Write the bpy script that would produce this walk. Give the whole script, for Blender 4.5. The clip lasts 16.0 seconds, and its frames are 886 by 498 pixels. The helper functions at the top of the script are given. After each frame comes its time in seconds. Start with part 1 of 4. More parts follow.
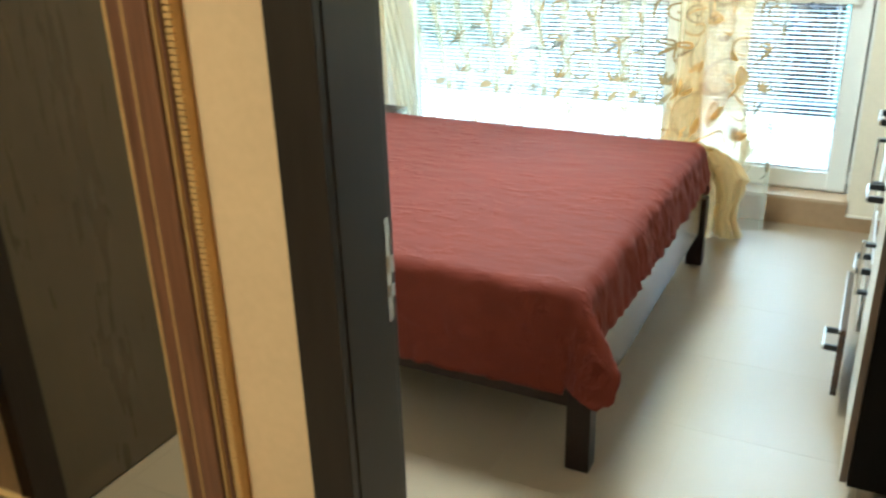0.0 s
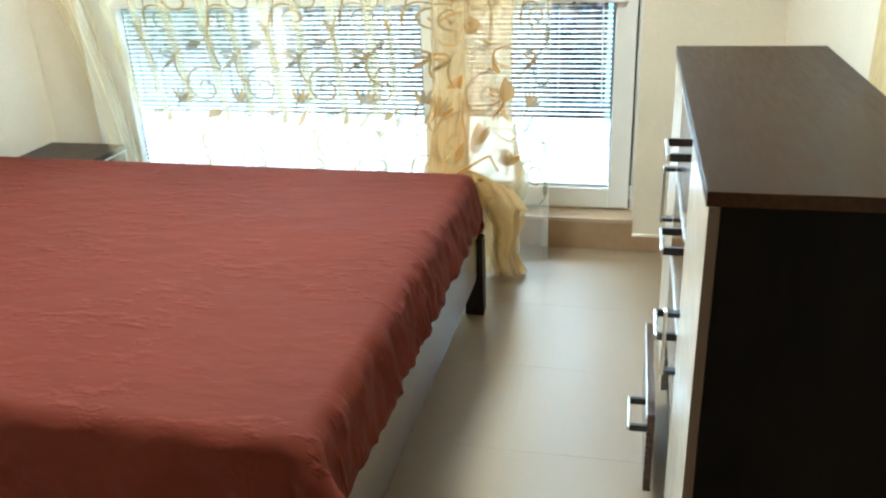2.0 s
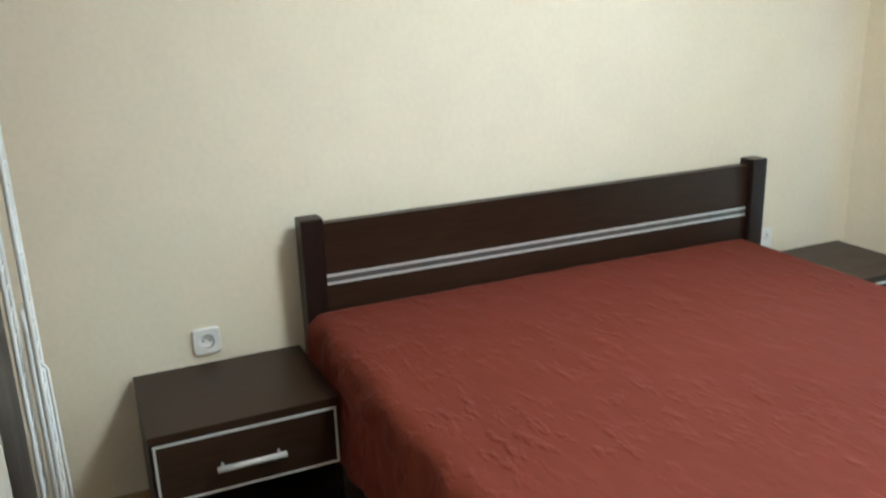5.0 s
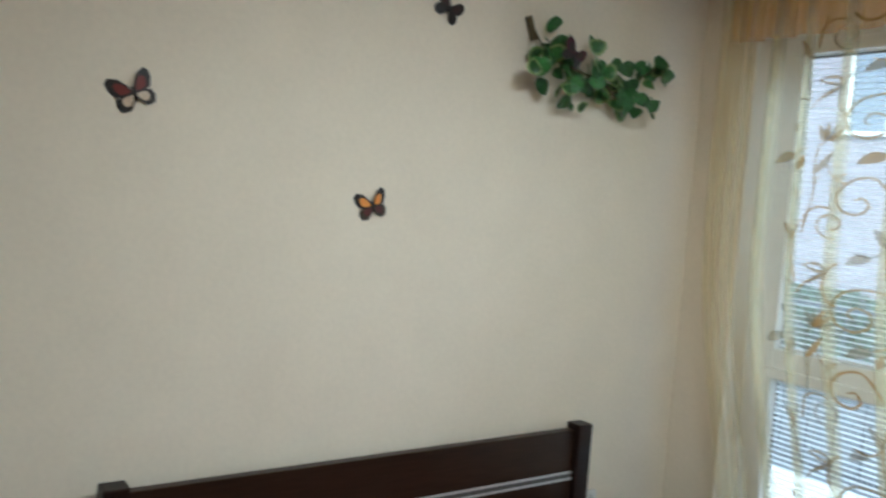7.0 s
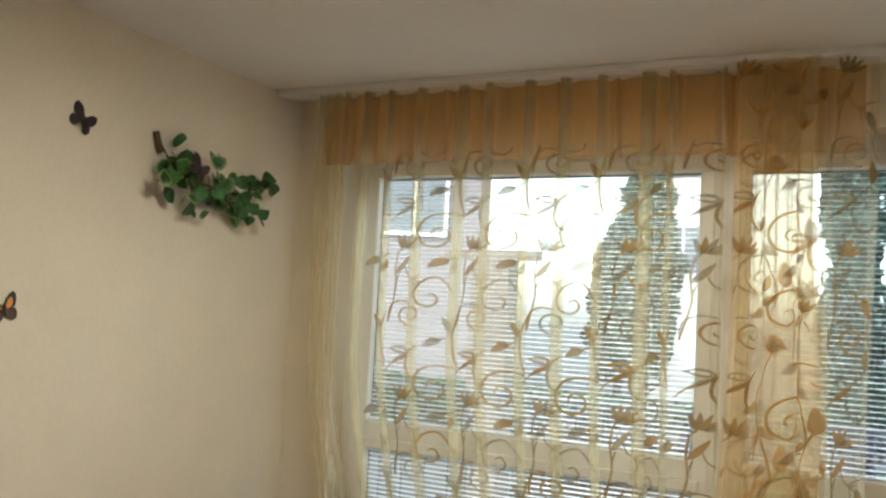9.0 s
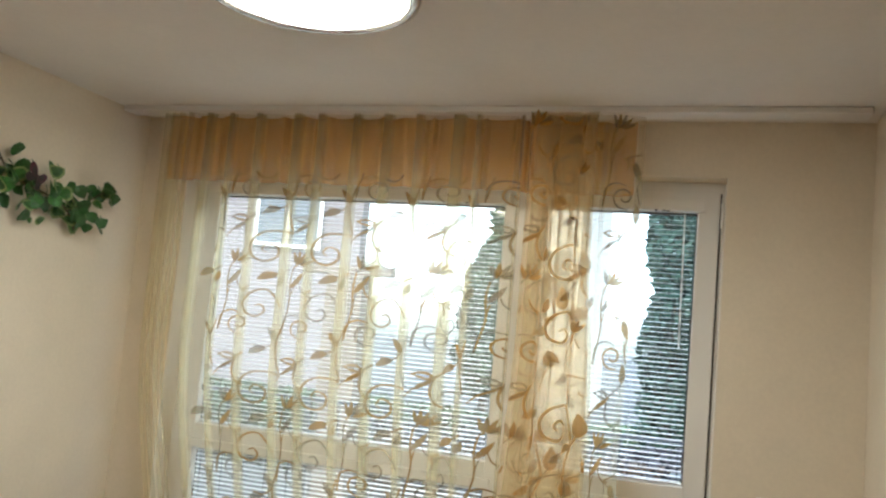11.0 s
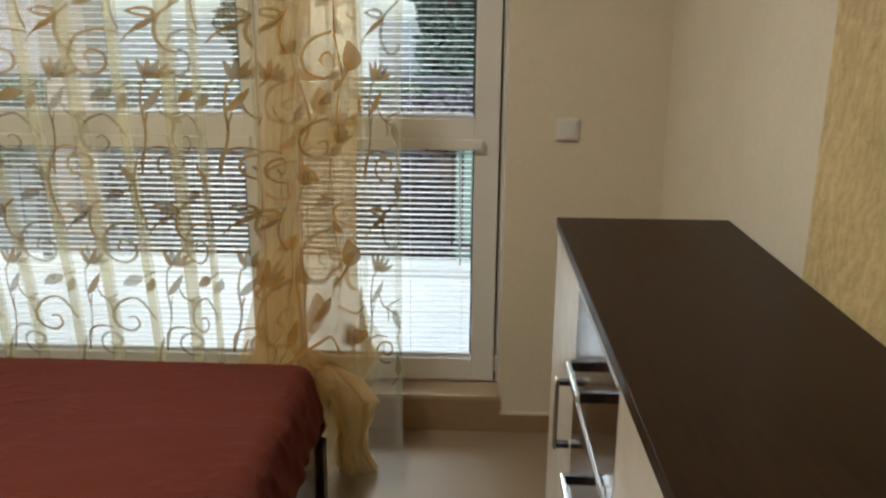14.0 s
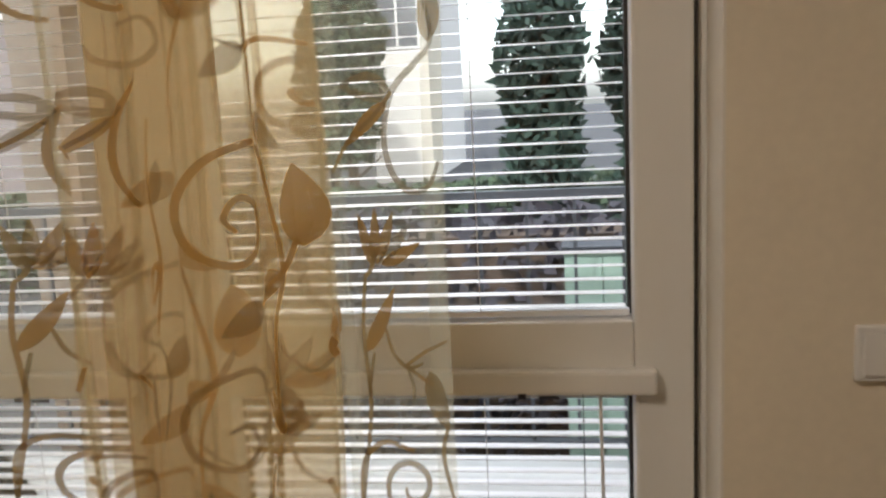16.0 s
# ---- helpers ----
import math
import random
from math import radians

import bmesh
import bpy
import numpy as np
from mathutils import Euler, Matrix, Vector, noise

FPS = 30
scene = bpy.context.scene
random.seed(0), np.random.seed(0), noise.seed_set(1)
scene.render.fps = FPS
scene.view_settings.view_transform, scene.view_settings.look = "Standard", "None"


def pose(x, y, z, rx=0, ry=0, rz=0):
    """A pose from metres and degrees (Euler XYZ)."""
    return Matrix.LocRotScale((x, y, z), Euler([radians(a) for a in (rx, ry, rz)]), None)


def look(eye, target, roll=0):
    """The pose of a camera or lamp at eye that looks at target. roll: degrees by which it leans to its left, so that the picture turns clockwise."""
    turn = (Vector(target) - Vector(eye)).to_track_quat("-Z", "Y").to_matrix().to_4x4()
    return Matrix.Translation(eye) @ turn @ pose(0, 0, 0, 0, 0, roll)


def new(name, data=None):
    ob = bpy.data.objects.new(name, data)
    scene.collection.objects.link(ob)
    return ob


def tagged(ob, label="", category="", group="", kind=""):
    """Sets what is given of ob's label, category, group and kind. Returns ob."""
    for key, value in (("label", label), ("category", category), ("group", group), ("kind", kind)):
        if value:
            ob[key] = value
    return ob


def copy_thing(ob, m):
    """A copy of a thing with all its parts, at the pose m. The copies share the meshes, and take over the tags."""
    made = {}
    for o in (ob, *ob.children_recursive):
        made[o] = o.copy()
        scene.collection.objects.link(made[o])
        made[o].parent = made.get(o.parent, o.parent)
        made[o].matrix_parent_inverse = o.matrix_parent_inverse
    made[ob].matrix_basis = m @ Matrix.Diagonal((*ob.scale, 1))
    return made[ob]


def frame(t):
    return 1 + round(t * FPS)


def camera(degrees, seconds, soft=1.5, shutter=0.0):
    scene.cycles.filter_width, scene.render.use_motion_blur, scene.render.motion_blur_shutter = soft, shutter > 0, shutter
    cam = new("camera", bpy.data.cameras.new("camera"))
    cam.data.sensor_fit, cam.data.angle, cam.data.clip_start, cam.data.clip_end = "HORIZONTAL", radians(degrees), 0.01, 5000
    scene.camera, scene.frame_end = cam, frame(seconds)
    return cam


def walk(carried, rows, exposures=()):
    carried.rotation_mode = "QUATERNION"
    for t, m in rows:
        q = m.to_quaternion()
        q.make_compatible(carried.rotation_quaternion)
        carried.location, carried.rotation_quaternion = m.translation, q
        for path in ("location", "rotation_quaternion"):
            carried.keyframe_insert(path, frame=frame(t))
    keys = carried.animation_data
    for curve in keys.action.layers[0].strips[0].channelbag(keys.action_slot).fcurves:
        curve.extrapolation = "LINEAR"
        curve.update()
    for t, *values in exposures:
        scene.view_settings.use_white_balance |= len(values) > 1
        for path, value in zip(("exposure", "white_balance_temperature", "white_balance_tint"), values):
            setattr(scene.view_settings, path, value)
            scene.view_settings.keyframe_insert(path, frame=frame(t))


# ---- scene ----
cam = camera(56.0, 16.0, soft=2.3, shutter=0.25)
PATH = [
    (0, (0.022, 0.511, 1.469), (-0.837, 2.148, 0.707), -1.8),
    (0.5, (-0.058, 0.701, 1.454), (-0.664, 2.457, 0.712), -2.0),
    (1, (-0.095, 0.874, 1.443), (-0.567, 2.667, 0.693), -2.1),
    (1.5, (-0.068, 1.082, 1.442), (-0.508, 2.878, 0.679), -2.1),
    (2, (-0.029, 1.248, 1.429), (-0.453, 3.04, 0.647), -2.3),
    (2.5, (-0.044, 1.37, 1.413), (-0.569, 3.123, 0.605), -2.6),
    (3, (-0.133, 1.491, 1.41), (-0.935, 3.117, 0.567), -4.7),
    (3.5, (-0.257, 1.604, 1.385), (-1.400, 2.992, 0.504), -6.5),
    (4, (-0.362, 1.706, 1.359), (-1.786, 2.834, 0.522), -5.95),
    (4.5, (-0.373, 1.800, 1.345), (-2.019, 2.660, 0.603), -4.25),
    (4.7, (-0.385, 1.830, 1.362), (-2.106, 2.595, 0.697), -3.9),
    (6.8, (-0.525, 1.883, 1.583), (-2.236, 2.912, 1.467), 4.1),
    (7, (-0.479, 1.893, 1.634), (-2.121, 3.027, 1.49), 4.2),
    (7.5, (-0.532, 1.92, 1.578), (-1.878, 3.399, 1.538), 4.2),
    (8, (-0.509, 1.905, 1.643), (-1.635, 3.559, 1.636), 3.6),
    (8.5, (-0.419, 1.739, 1.652), (-1.427, 3.465, 1.707), 3.3),
    (9, (-0.437, 1.436, 1.639), (-1.289, 3.24, 1.783), 3.1),
    (9.2, (-0.414, 1.346, 1.637), (-1.223, 3.166, 1.818), 3.2),
    (11.3, (-0.04, 1.224, 1.65), (-0.623, 3.128, 1.846), 5.1),
    (11.5, (-0.031, 1.239, 1.666), (-0.598, 3.152, 1.792), 4.7),
    (12, (-0.06, 1.311, 1.616), (-0.501, 3.261, 1.585), 3.3),
    (12.5, (-0.167, 1.391, 1.562), (-0.399, 3.362, 1.313), 1.6),
    (13, (-0.181, 1.436, 1.519), (-0.253, 3.376, 1.039), 0.9),
    (13.5, (-0.182, 1.543, 1.48), (-0.193, 3.455, 0.893), 0.8),
    (14, (-0.125, 1.854, 1.472), (-0.184, 3.777, 0.926), 0.5),
    (14.5, (-0.173, 2.216, 1.477), (-0.272, 4.151, 0.982), 0.3),
    (15, (-0.257, 2.642, 1.541), (-0.392, 4.584, 1.078), -0.6),
    (15.3, (-0.21, 2.936, 1.523), (-0.413, 4.87, 1.056), -0.9),
    (15.5, (-0.234, 3.088, 1.488), (-0.416, 5.039, 1.085), -1.4),
    (15.6, (-0.247, 3.197, 1.472), (-0.416, 5.152, 1.087), -1.5),
    (16, (-0.207, 3.529, 1.444), (-0.49, 5.479, 1.103), -3.0),
]
walk(cam, [(t, look(eye, target, roll)) for t, eye, target, roll in PATH],
     exposures=[(0.0, 2.4, 4600, -11), (0.5, 2.2, 4600, -9), (1.0, 2.25, 4700, -7), (1.5, 1.95, 4750, -8), (2.0, 2.05, 4900, -6), (2.5, 2.05, 5000, -6), (3.5, 2.3, 5250, -8), (4.0, 2.3, 4400, -9), (4.5, 2.0, 4350, -7), (4.7, 1.85, 4900, -4), (6.8, 1.0, 4800, 2), (7.3, 0.7, 5050, 2), (8.0, 0.5, 5850, 7), (9.0, 0.7, 5900, 5), (11.5, 0.95, 5600, 6), (12.0, 0.6, 5850, 7), (12.5, 0.25, 5700, 7), (13.0, 0.55, 5950, 8), (13.5, 0.8, 5850, 6), (14.0, 0.35, 6100, 6), (14.5, 0.15, 6100, 9), (15.0, 0.05, 6300, 13), (16.0, 0.15, 6400, 15)])
# ---- light ----
world = bpy.data.worlds.new("world")
scene.world = world
world.use_nodes = True
wn = world.node_tree
sky = wn.nodes.new("ShaderNodeTexSky")
sky.sky_type = "NISHITA"
sky.sun_disc = False
sky.sun_elevation, sky.sun_rotation = radians(48), radians(200)
sky.air_density, sky.dust_density = 1.0, 2.5
haze = wn.nodes.new("ShaderNodeHueSaturation")
haze.inputs["Saturation"].default_value, haze.inputs["Value"].default_value = 0.35, 3.6
wn.links.new(sky.outputs[0], haze.inputs["Color"])
wn.links.new(haze.outputs[0], wn.nodes["Background"].inputs[0])
wn.nodes["Background"].inputs[1].default_value = 0.15

sun = new("sun", bpy.data.lights.new("sun", "SUN"))
sun.data.energy, sun.data.angle, sun.data.color = 2.6, radians(0.5), (1.0, 0.97, 0.93)
sun.matrix_world = look((-3, -9, 10), (0, 0, 0))

# unseen area lamp added above the yard, reinforces the sky light through the window
day = new("sky_fill", bpy.data.lights.new("sky_fill", "AREA"))
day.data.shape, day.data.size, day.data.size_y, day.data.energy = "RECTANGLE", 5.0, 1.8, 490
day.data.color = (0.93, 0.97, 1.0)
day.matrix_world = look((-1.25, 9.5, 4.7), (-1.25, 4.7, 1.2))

bulb = new("ceiling_bulb", bpy.data.lights.new("ceiling_bulb", "AREA"))
bulb.data.shape, bulb.data.size, bulb.data.energy, bulb.data.color = "DISK", 0.5, 8.5, (1.0, 0.86, 0.67)
bulb.location = (-1.13, 3.17, 2.435)

hall = new("hall_bulb", bpy.data.lights.new("hall_bulb", "AREA"))
hall.data.shape, hall.data.size, hall.data.energy, hall.data.color = "DISK", 0.3, 13.5, (1.0, 0.78, 0.5)
hall.location = (-1.15, -0.45, 2.5)


# ---- materials ----
def mat(name, color, rough=0.5, metal=0.0, grain=0.0, scale=20.0, bump=0.0, stretch=(1, 1, 1), spread=0.0, gloss=0.5, dark=None, soft=0.3):
    """A surface with two scales of noise on colour, roughness and relief."""
    m = bpy.data.materials.new(name)
    m.use_nodes = True
    nt = m.node_tree
    b = nt.nodes["Principled BSDF"]
    b.inputs["Base Color"].default_value = (*color, 1)
    b.inputs["Roughness"].default_value = rough
    b.inputs["Metallic"].default_value = metal
    b.inputs["Specular IOR Level"].default_value = gloss
    if grain or bump:
        co = nt.nodes.new("ShaderNodeTexCoord")
        mp = nt.nodes.new("ShaderNodeMapping")
        mp.inputs["Scale"].default_value = stretch
        nt.links.new(co.outputs["Object"], mp.inputs[0])
        fine = nt.nodes.new("ShaderNodeTexNoise")
        fine.inputs["Scale"].default_value, fine.inputs["Detail"].default_value = scale, 6
        wide = nt.nodes.new("ShaderNodeTexNoise")
        wide.inputs["Scale"].default_value, wide.inputs["Detail"].default_value = scale * 0.09, 3
        nt.links.new(mp.outputs[0], fine.inputs[0])
        nt.links.new(mp.outputs[0], wide.inputs[0])
        mix = nt.nodes.new("ShaderNodeMath")
        mix.operation = "ADD"
        nt.links.new(fine.outputs[0], mix.inputs[0])
        nt.links.new(wide.outputs[0], mix.inputs[1])
        ramp = nt.nodes.new("ShaderNodeMapRange")
        ramp.inputs[1].default_value, ramp.inputs[2].default_value = 1 - soft, 1 + soft
        nt.links.new(mix.outputs[0], ramp.inputs[0])
        cm = nt.nodes.new("ShaderNodeMix")
        cm.data_type = "RGBA"
        lo = dark or [c * (1 - grain) for c in color]
        cm.inputs[6].default_value = (*lo, 1)
        cm.inputs[7].default_value = (*[min(1, c * (1 + grain * 0.5)) for c in color], 1)
        nt.links.new(ramp.outputs[0], cm.inputs[0])
        nt.links.new(cm.outputs[2], b.inputs["Base Color"])
        if spread:
            rr = nt.nodes.new("ShaderNodeMapRange")
            rr.inputs[3].default_value, rr.inputs[4].default_value = rough - spread, rough + spread
            nt.links.new(ramp.outputs[0], rr.inputs[0])
            nt.links.new(rr.outputs[0], b.inputs["Roughness"])
        if bump:
            bp = nt.nodes.new("ShaderNodeBump")
            bp.inputs["Strength"].default_value, bp.inputs["Distance"].default_value = 0.6, bump
            nt.links.new(fine.outputs[0], bp.inputs["Height"])
            nt.links.new(bp.outputs[0], b.inputs["Normal"])
    return m


def tinted_by_object(m, amount):
    """Vary a piece material a little from piece to piece."""
    nt = m.node_tree
    b = nt.nodes["Principled BSDF"]
    link = b.inputs["Base Color"].links
    info = nt.nodes.new("ShaderNodeObjectInfo")
    hsv = nt.nodes.new("ShaderNodeHueSaturation")
    rng = nt.nodes.new("ShaderNodeMapRange")
    rng.inputs[3].default_value, rng.inputs[4].default_value = 1 - amount, 1 + amount
    nt.links.new(info.outputs["Random"], rng.inputs[0])
    nt.links.new(rng.outputs[0], hsv.inputs["Value"])
    if link:
        nt.links.new(link[0].from_socket, hsv.inputs["Color"])
    else:
        hsv.inputs["Color"].default_value = b.inputs["Base Color"].default_value
    nt.links.new(hsv.outputs[0], b.inputs["Base Color"])
    return m


def sheer(name, color, clear, through_light, through_color):
    """Thin cloth: partly open, partly glowing with the light behind it."""
    m = bpy.data.materials.new(name)
    m.use_nodes = True
    nt = m.node_tree
    out = nt.nodes["Material Output"]
    nt.nodes.remove(nt.nodes["Principled BSDF"])
    d, t, c = nt.nodes.new("ShaderNodeBsdfDiffuse"), nt.nodes.new("ShaderNodeBsdfTranslucent"), nt.nodes.new("ShaderNodeBsdfTransparent")
    a, b = nt.nodes.new("ShaderNodeMixShader"), nt.nodes.new("ShaderNodeMixShader")
    co, w = nt.nodes.new("ShaderNodeTexCoord"), nt.nodes.new("ShaderNodeTexNoise")
    w.inputs["Scale"].default_value = 9
    nt.links.new(co.outputs["Object"], w.inputs[0])
    cm = nt.nodes.new("ShaderNodeMix")
    cm.data_type = "RGBA"
    cm.inputs[6].default_value = (*[v * 0.86 for v in color], 1)
    cm.inputs[7].default_value = (*color, 1)
    nt.links.new(w.outputs[0], cm.inputs[0])
    nt.links.new(cm.outputs[2], d.inputs[0])
    t.inputs[0].default_value = (*through_color, 1)
    a.inputs[0].default_value, b.inputs[0].default_value = through_light, clear
    c.inputs[0].default_value = (1.0, 0.984, 0.935, 1)
    nt.links.new(d.outputs[0], a.inputs[1])
    nt.links.new(t.outputs[0], a.inputs[2])
    nt.links.new(a.outputs[0], b.inputs[1])
    nt.links.new(c.outputs[0], b.inputs[2])
    nt.links.new(b.outputs[0], out.inputs[0])
    return m


def glass(name):
    m = bpy.data.materials.new(name)
    m.use_nodes = True
    nt = m.node_tree
    out = nt.nodes["Material Output"]
    nt.nodes.remove(nt.nodes["Principled BSDF"])
    c, g, f, mx = (nt.nodes.new(k) for k in ("ShaderNodeBsdfTransparent", "ShaderNodeBsdfGlossy", "ShaderNodeFresnel", "ShaderNodeMixShader"))
    c.inputs[0].default_value = (0.93, 0.96, 0.95, 1)
    g.inputs["Roughness"].default_value = 0.02
    nt.links.new(f.outputs[0], mx.inputs[0])
    nt.links.new(c.outputs[0], mx.inputs[1])
    nt.links.new(g.outputs[0], mx.inputs[2])
    nt.links.new(mx.outputs[0], out.inputs[0])
    return m


def lit(name, color, strength):
    m = bpy.data.materials.new(name)
    m.use_nodes = True
    b = m.node_tree.nodes["Principled BSDF"]
    b.inputs["Base Color"].default_value = (*color, 1)
    b.inputs["Emission Color"].default_value = (*color, 1)
    b.inputs["Emission Strength"].default_value = strength
    return m


WALL = mat("wall_paint", (0.78, 0.702, 0.565), 0.85, grain=0.05, scale=60, bump=0.0006)
HALLWALL = mat("hall_paint", (0.60, 0.43, 0.235), 0.8, grain=0.06, scale=60, bump=0.0006)
CEIL = mat("ceiling_paint", (0.78, 0.75, 0.70), 0.9, grain=0.03, scale=50, bump=0.0004)
PAPER = mat("textured_wallpaper", (0.68, 0.52, 0.255), 0.55, grain=0.22, scale=34, bump=0.022, stretch=(1, 1, 0.8), soft=0.34)
TILE = mat("floor_tile", (0.30, 0.228, 0.148), 0.36, grain=0.05, scale=3, spread=0.03, soft=0.8)
SKIRT = mat("skirting_tile", (0.34, 0.225, 0.125), 0.4, grain=0.12, scale=25, bump=0.0005)
SILL = mat("sill_tile", (0.46, 0.35, 0.235), 0.4, grain=0.1, scale=25, bump=0.0005)
GROUT = mat("grout", (0.255, 0.21, 0.155), 0.9, grain=0.2, scale=60)
TRIM = mat("white_trim", (0.78, 0.74, 0.66), 0.6, grain=0.03, scale=30)
PVC = mat("white_plastic_frame", (0.80, 0.79, 0.76), 0.3, grain=0.02, scale=20)
RUBBER = mat("dark_gasket", (0.05, 0.045, 0.04), 0.7, grain=0.1)
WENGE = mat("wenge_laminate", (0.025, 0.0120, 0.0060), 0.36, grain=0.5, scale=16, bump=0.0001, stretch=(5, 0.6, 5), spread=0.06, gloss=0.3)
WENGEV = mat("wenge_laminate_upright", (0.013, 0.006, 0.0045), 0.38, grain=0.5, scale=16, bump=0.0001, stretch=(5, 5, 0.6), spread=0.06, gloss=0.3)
DOORWOOD = mat("dark_door_laminate", (0.020, 0.015, 0.012), 0.36, grain=0.35, scale=12, bump=0.0001, stretch=(5, 5, 0.5), spread=0.06, gloss=0.3)
CREAM = mat("cream_laminate", (0.74, 0.68, 0.58), 0.22, grain=0.03, scale=12, spread=0.04)
EDGE = mat("brown_edge_band", (0.075, 0.05, 0.034), 0.45, grain=0.06, scale=20)
SILVER = mat("silver_foil", (0.62, 0.62, 0.61), 0.35, metal=0.35, grain=0.05, scale=40)
WENGEG = mat("glossy_wenge", (0.045, 0.024, 0.017), 0.12, grain=0.4, scale=16, stretch=(5, 0.6, 5), spread=0.03, gloss=0.8)
STEEL = mat("brushed_steel", (0.68, 0.67, 0.65), 0.25, metal=1.0, grain=0.1, scale=40, stretch=(1, 8, 1))
BLACKPL = mat("black_plastic", (0.012, 0.012, 0.013), 0.3, grain=0.2, scale=30)
WHITEPL = mat("white_plastic", (0.78, 0.77, 0.75), 0.3, grain=0.02, scale=30)
SLAT = mat("blind_slat_enamel", (0.80, 0.82, 0.84), 0.35, grain=0.03, scale=30)
QUILT = mat("quilt_cloth", (0.122, 0.0245, 0.014), 0.76, grain=0.12, scale=10, bump=0.008, stretch=(1.6, 3.4, 1), spread=0.05, gloss=0.09)
qt = QUILT.node_tree
bump_node = [k for k in qt.nodes if k.type == "BUMP"][0]
crease = qt.nodes.new("ShaderNodeMapRange")
crease.inputs[1].default_value, crease.inputs[2].default_value = 0.52, 0.80
qt.links.new(bump_node.inputs["Height"].links[0].from_socket, crease.inputs[0])
patch, patch_lo, times, fold = (qt.nodes.new(k) for k in ("ShaderNodeTexNoise", "ShaderNodeMapRange", "ShaderNodeMath", "ShaderNodeTexNoise"))
patch.inputs["Scale"].default_value, patch.inputs["Detail"].default_value = 2.6, 2
patch_lo.inputs[1].default_value, patch_lo.inputs[2].default_value, patch_lo.inputs[3].default_value = 0.45, 0.64, 0.12
times.operation = "MULTIPLY"
grid = [k for k in qt.nodes if k.type == "MAPPING"][0]
qt.links.new([k for k in qt.nodes if k.type == "TEX_COORD"][0].outputs["Object"], patch.inputs[0])
qt.links.new(patch.outputs[0], patch_lo.inputs[0])
qt.links.new(crease.outputs[0], times.inputs[0])
qt.links.new(patch_lo.outputs[0], times.inputs[1])
fold.inputs["Scale"].default_value, fold.inputs["Detail"].default_value = 4.5, 3
qt.links.new(grid.outputs[0], fold.inputs[0])
both = qt.nodes.new("ShaderNodeMath")
both.operation, both.inputs[1].default_value = "MULTIPLY_ADD", 0.30
qt.links.new(fold.outputs[0], both.inputs[0])
qt.links.new(times.outputs[0], both.inputs[2])
qt.links.new(both.outputs[0], bump_node.inputs["Height"])
bump_node.inputs["Distance"].default_value = 0.027
qb = qt.nodes["Principled BSDF"]
qb.inputs["Sheen Weight"].default_value, qb.inputs["Sheen Roughness"].default_value = 0.03, 0.45
qb.inputs["Sheen Tint"].default_value = (1.0, 0.55, 0.5, 1)
MATT = mat("mattress_cloth", (0.60, 0.58, 0.55), 0.9, grain=0.08, scale=40, bump=0.001)
SHEER = sheer("sheer_organza", (0.60, 0.44, 0.17), 0.82, 0.58, (0.93, 0.92, 0.74))
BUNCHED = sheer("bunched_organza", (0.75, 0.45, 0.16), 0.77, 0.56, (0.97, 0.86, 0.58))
GATHER = sheer("gathered_organza", (0.78, 0.58, 0.29), 0.50, 0.5, (0.95, 0.80, 0.50))
# denser gold for the curtain top, where the wall behind gives no backlight
UNLIT = sheer("organza_unlit", (0.70, 0.34, 0.075), 0.34, 0.35, (0.66, 0.42, 0.15))
MOTIF = sheer("woven_motif", (0.26, 0.165, 0.05), 0.36, 0.5, (0.50, 0.34, 0.13))
MOTIFSOFT = sheer("woven_motif_gathered", (0.48, 0.26, 0.06), 0.50, 0.5, (0.60, 0.42, 0.18))
for m_, lo, hi in ((MOTIF, 0.16, 0.42), (MOTIFSOFT, 0.30, 0.52)):
    mt = m_.node_tree
    isle, dens, hue = mt.nodes.new("ShaderNodeNewGeometry"), mt.nodes.new("ShaderNodeMapRange"), mt.nodes.new("ShaderNodeMix")
    dens.inputs[3].default_value, dens.inputs[4].default_value = lo, hi
    mt.links.new(isle.outputs["Random Per Island"], dens.inputs[0])
    mt.links.new(dens.outputs[0], mt.nodes["Material Output"].inputs[0].links[0].from_node.inputs[0])
    hue.data_type = "RGBA"
    hue.inputs[6].default_value, hue.inputs[7].default_value = (0.40, 0.205, 0.045, 1), (0.22, 0.19, 0.10, 1)
    mt.links.new(isle.outputs["Random Per Island"], hue.inputs[0])
    mt.links.new(hue.outputs[2], [k for k in mt.nodes if k.type == "BSDF_TRANSLUCENT"][0].inputs[0])
GLASS = glass("window_glass")
LAMPGLASS = lit("lamp_glass", (1.0, 0.90, 0.74), 15.0)
LEAF = mat("plastic_leaf", (0.036, 0.125, 0.024), 0.4, grain=0.5, scale=60, bump=0.001)
LEAFRIM = mat("plastic_leaf_pale", (0.22, 0.30, 0.10), 0.45, grain=0.3, scale=60)
STEM = mat("plastic_stem", (0.09, 0.07, 0.03), 0.6, grain=0.2)
GOLD = mat("gilt_moulding", (0.62, 0.40, 0.14), 0.35, metal=0.4, grain=0.2, scale=30, bump=0.001)
MOULD = mat("brown_moulding", (0.13, 0.055, 0.025), 0.4, grain=0.6, scale=14, bump=0.001, stretch=(6, 6, 0.4))
MIRROR = mat("mirror_glass", (0.86, 0.87, 0.86), 0.02, metal=1.0)
WIRE = mat("white_coated_wire", (0.80, 0.80, 0.79), 0.35, grain=0.02)


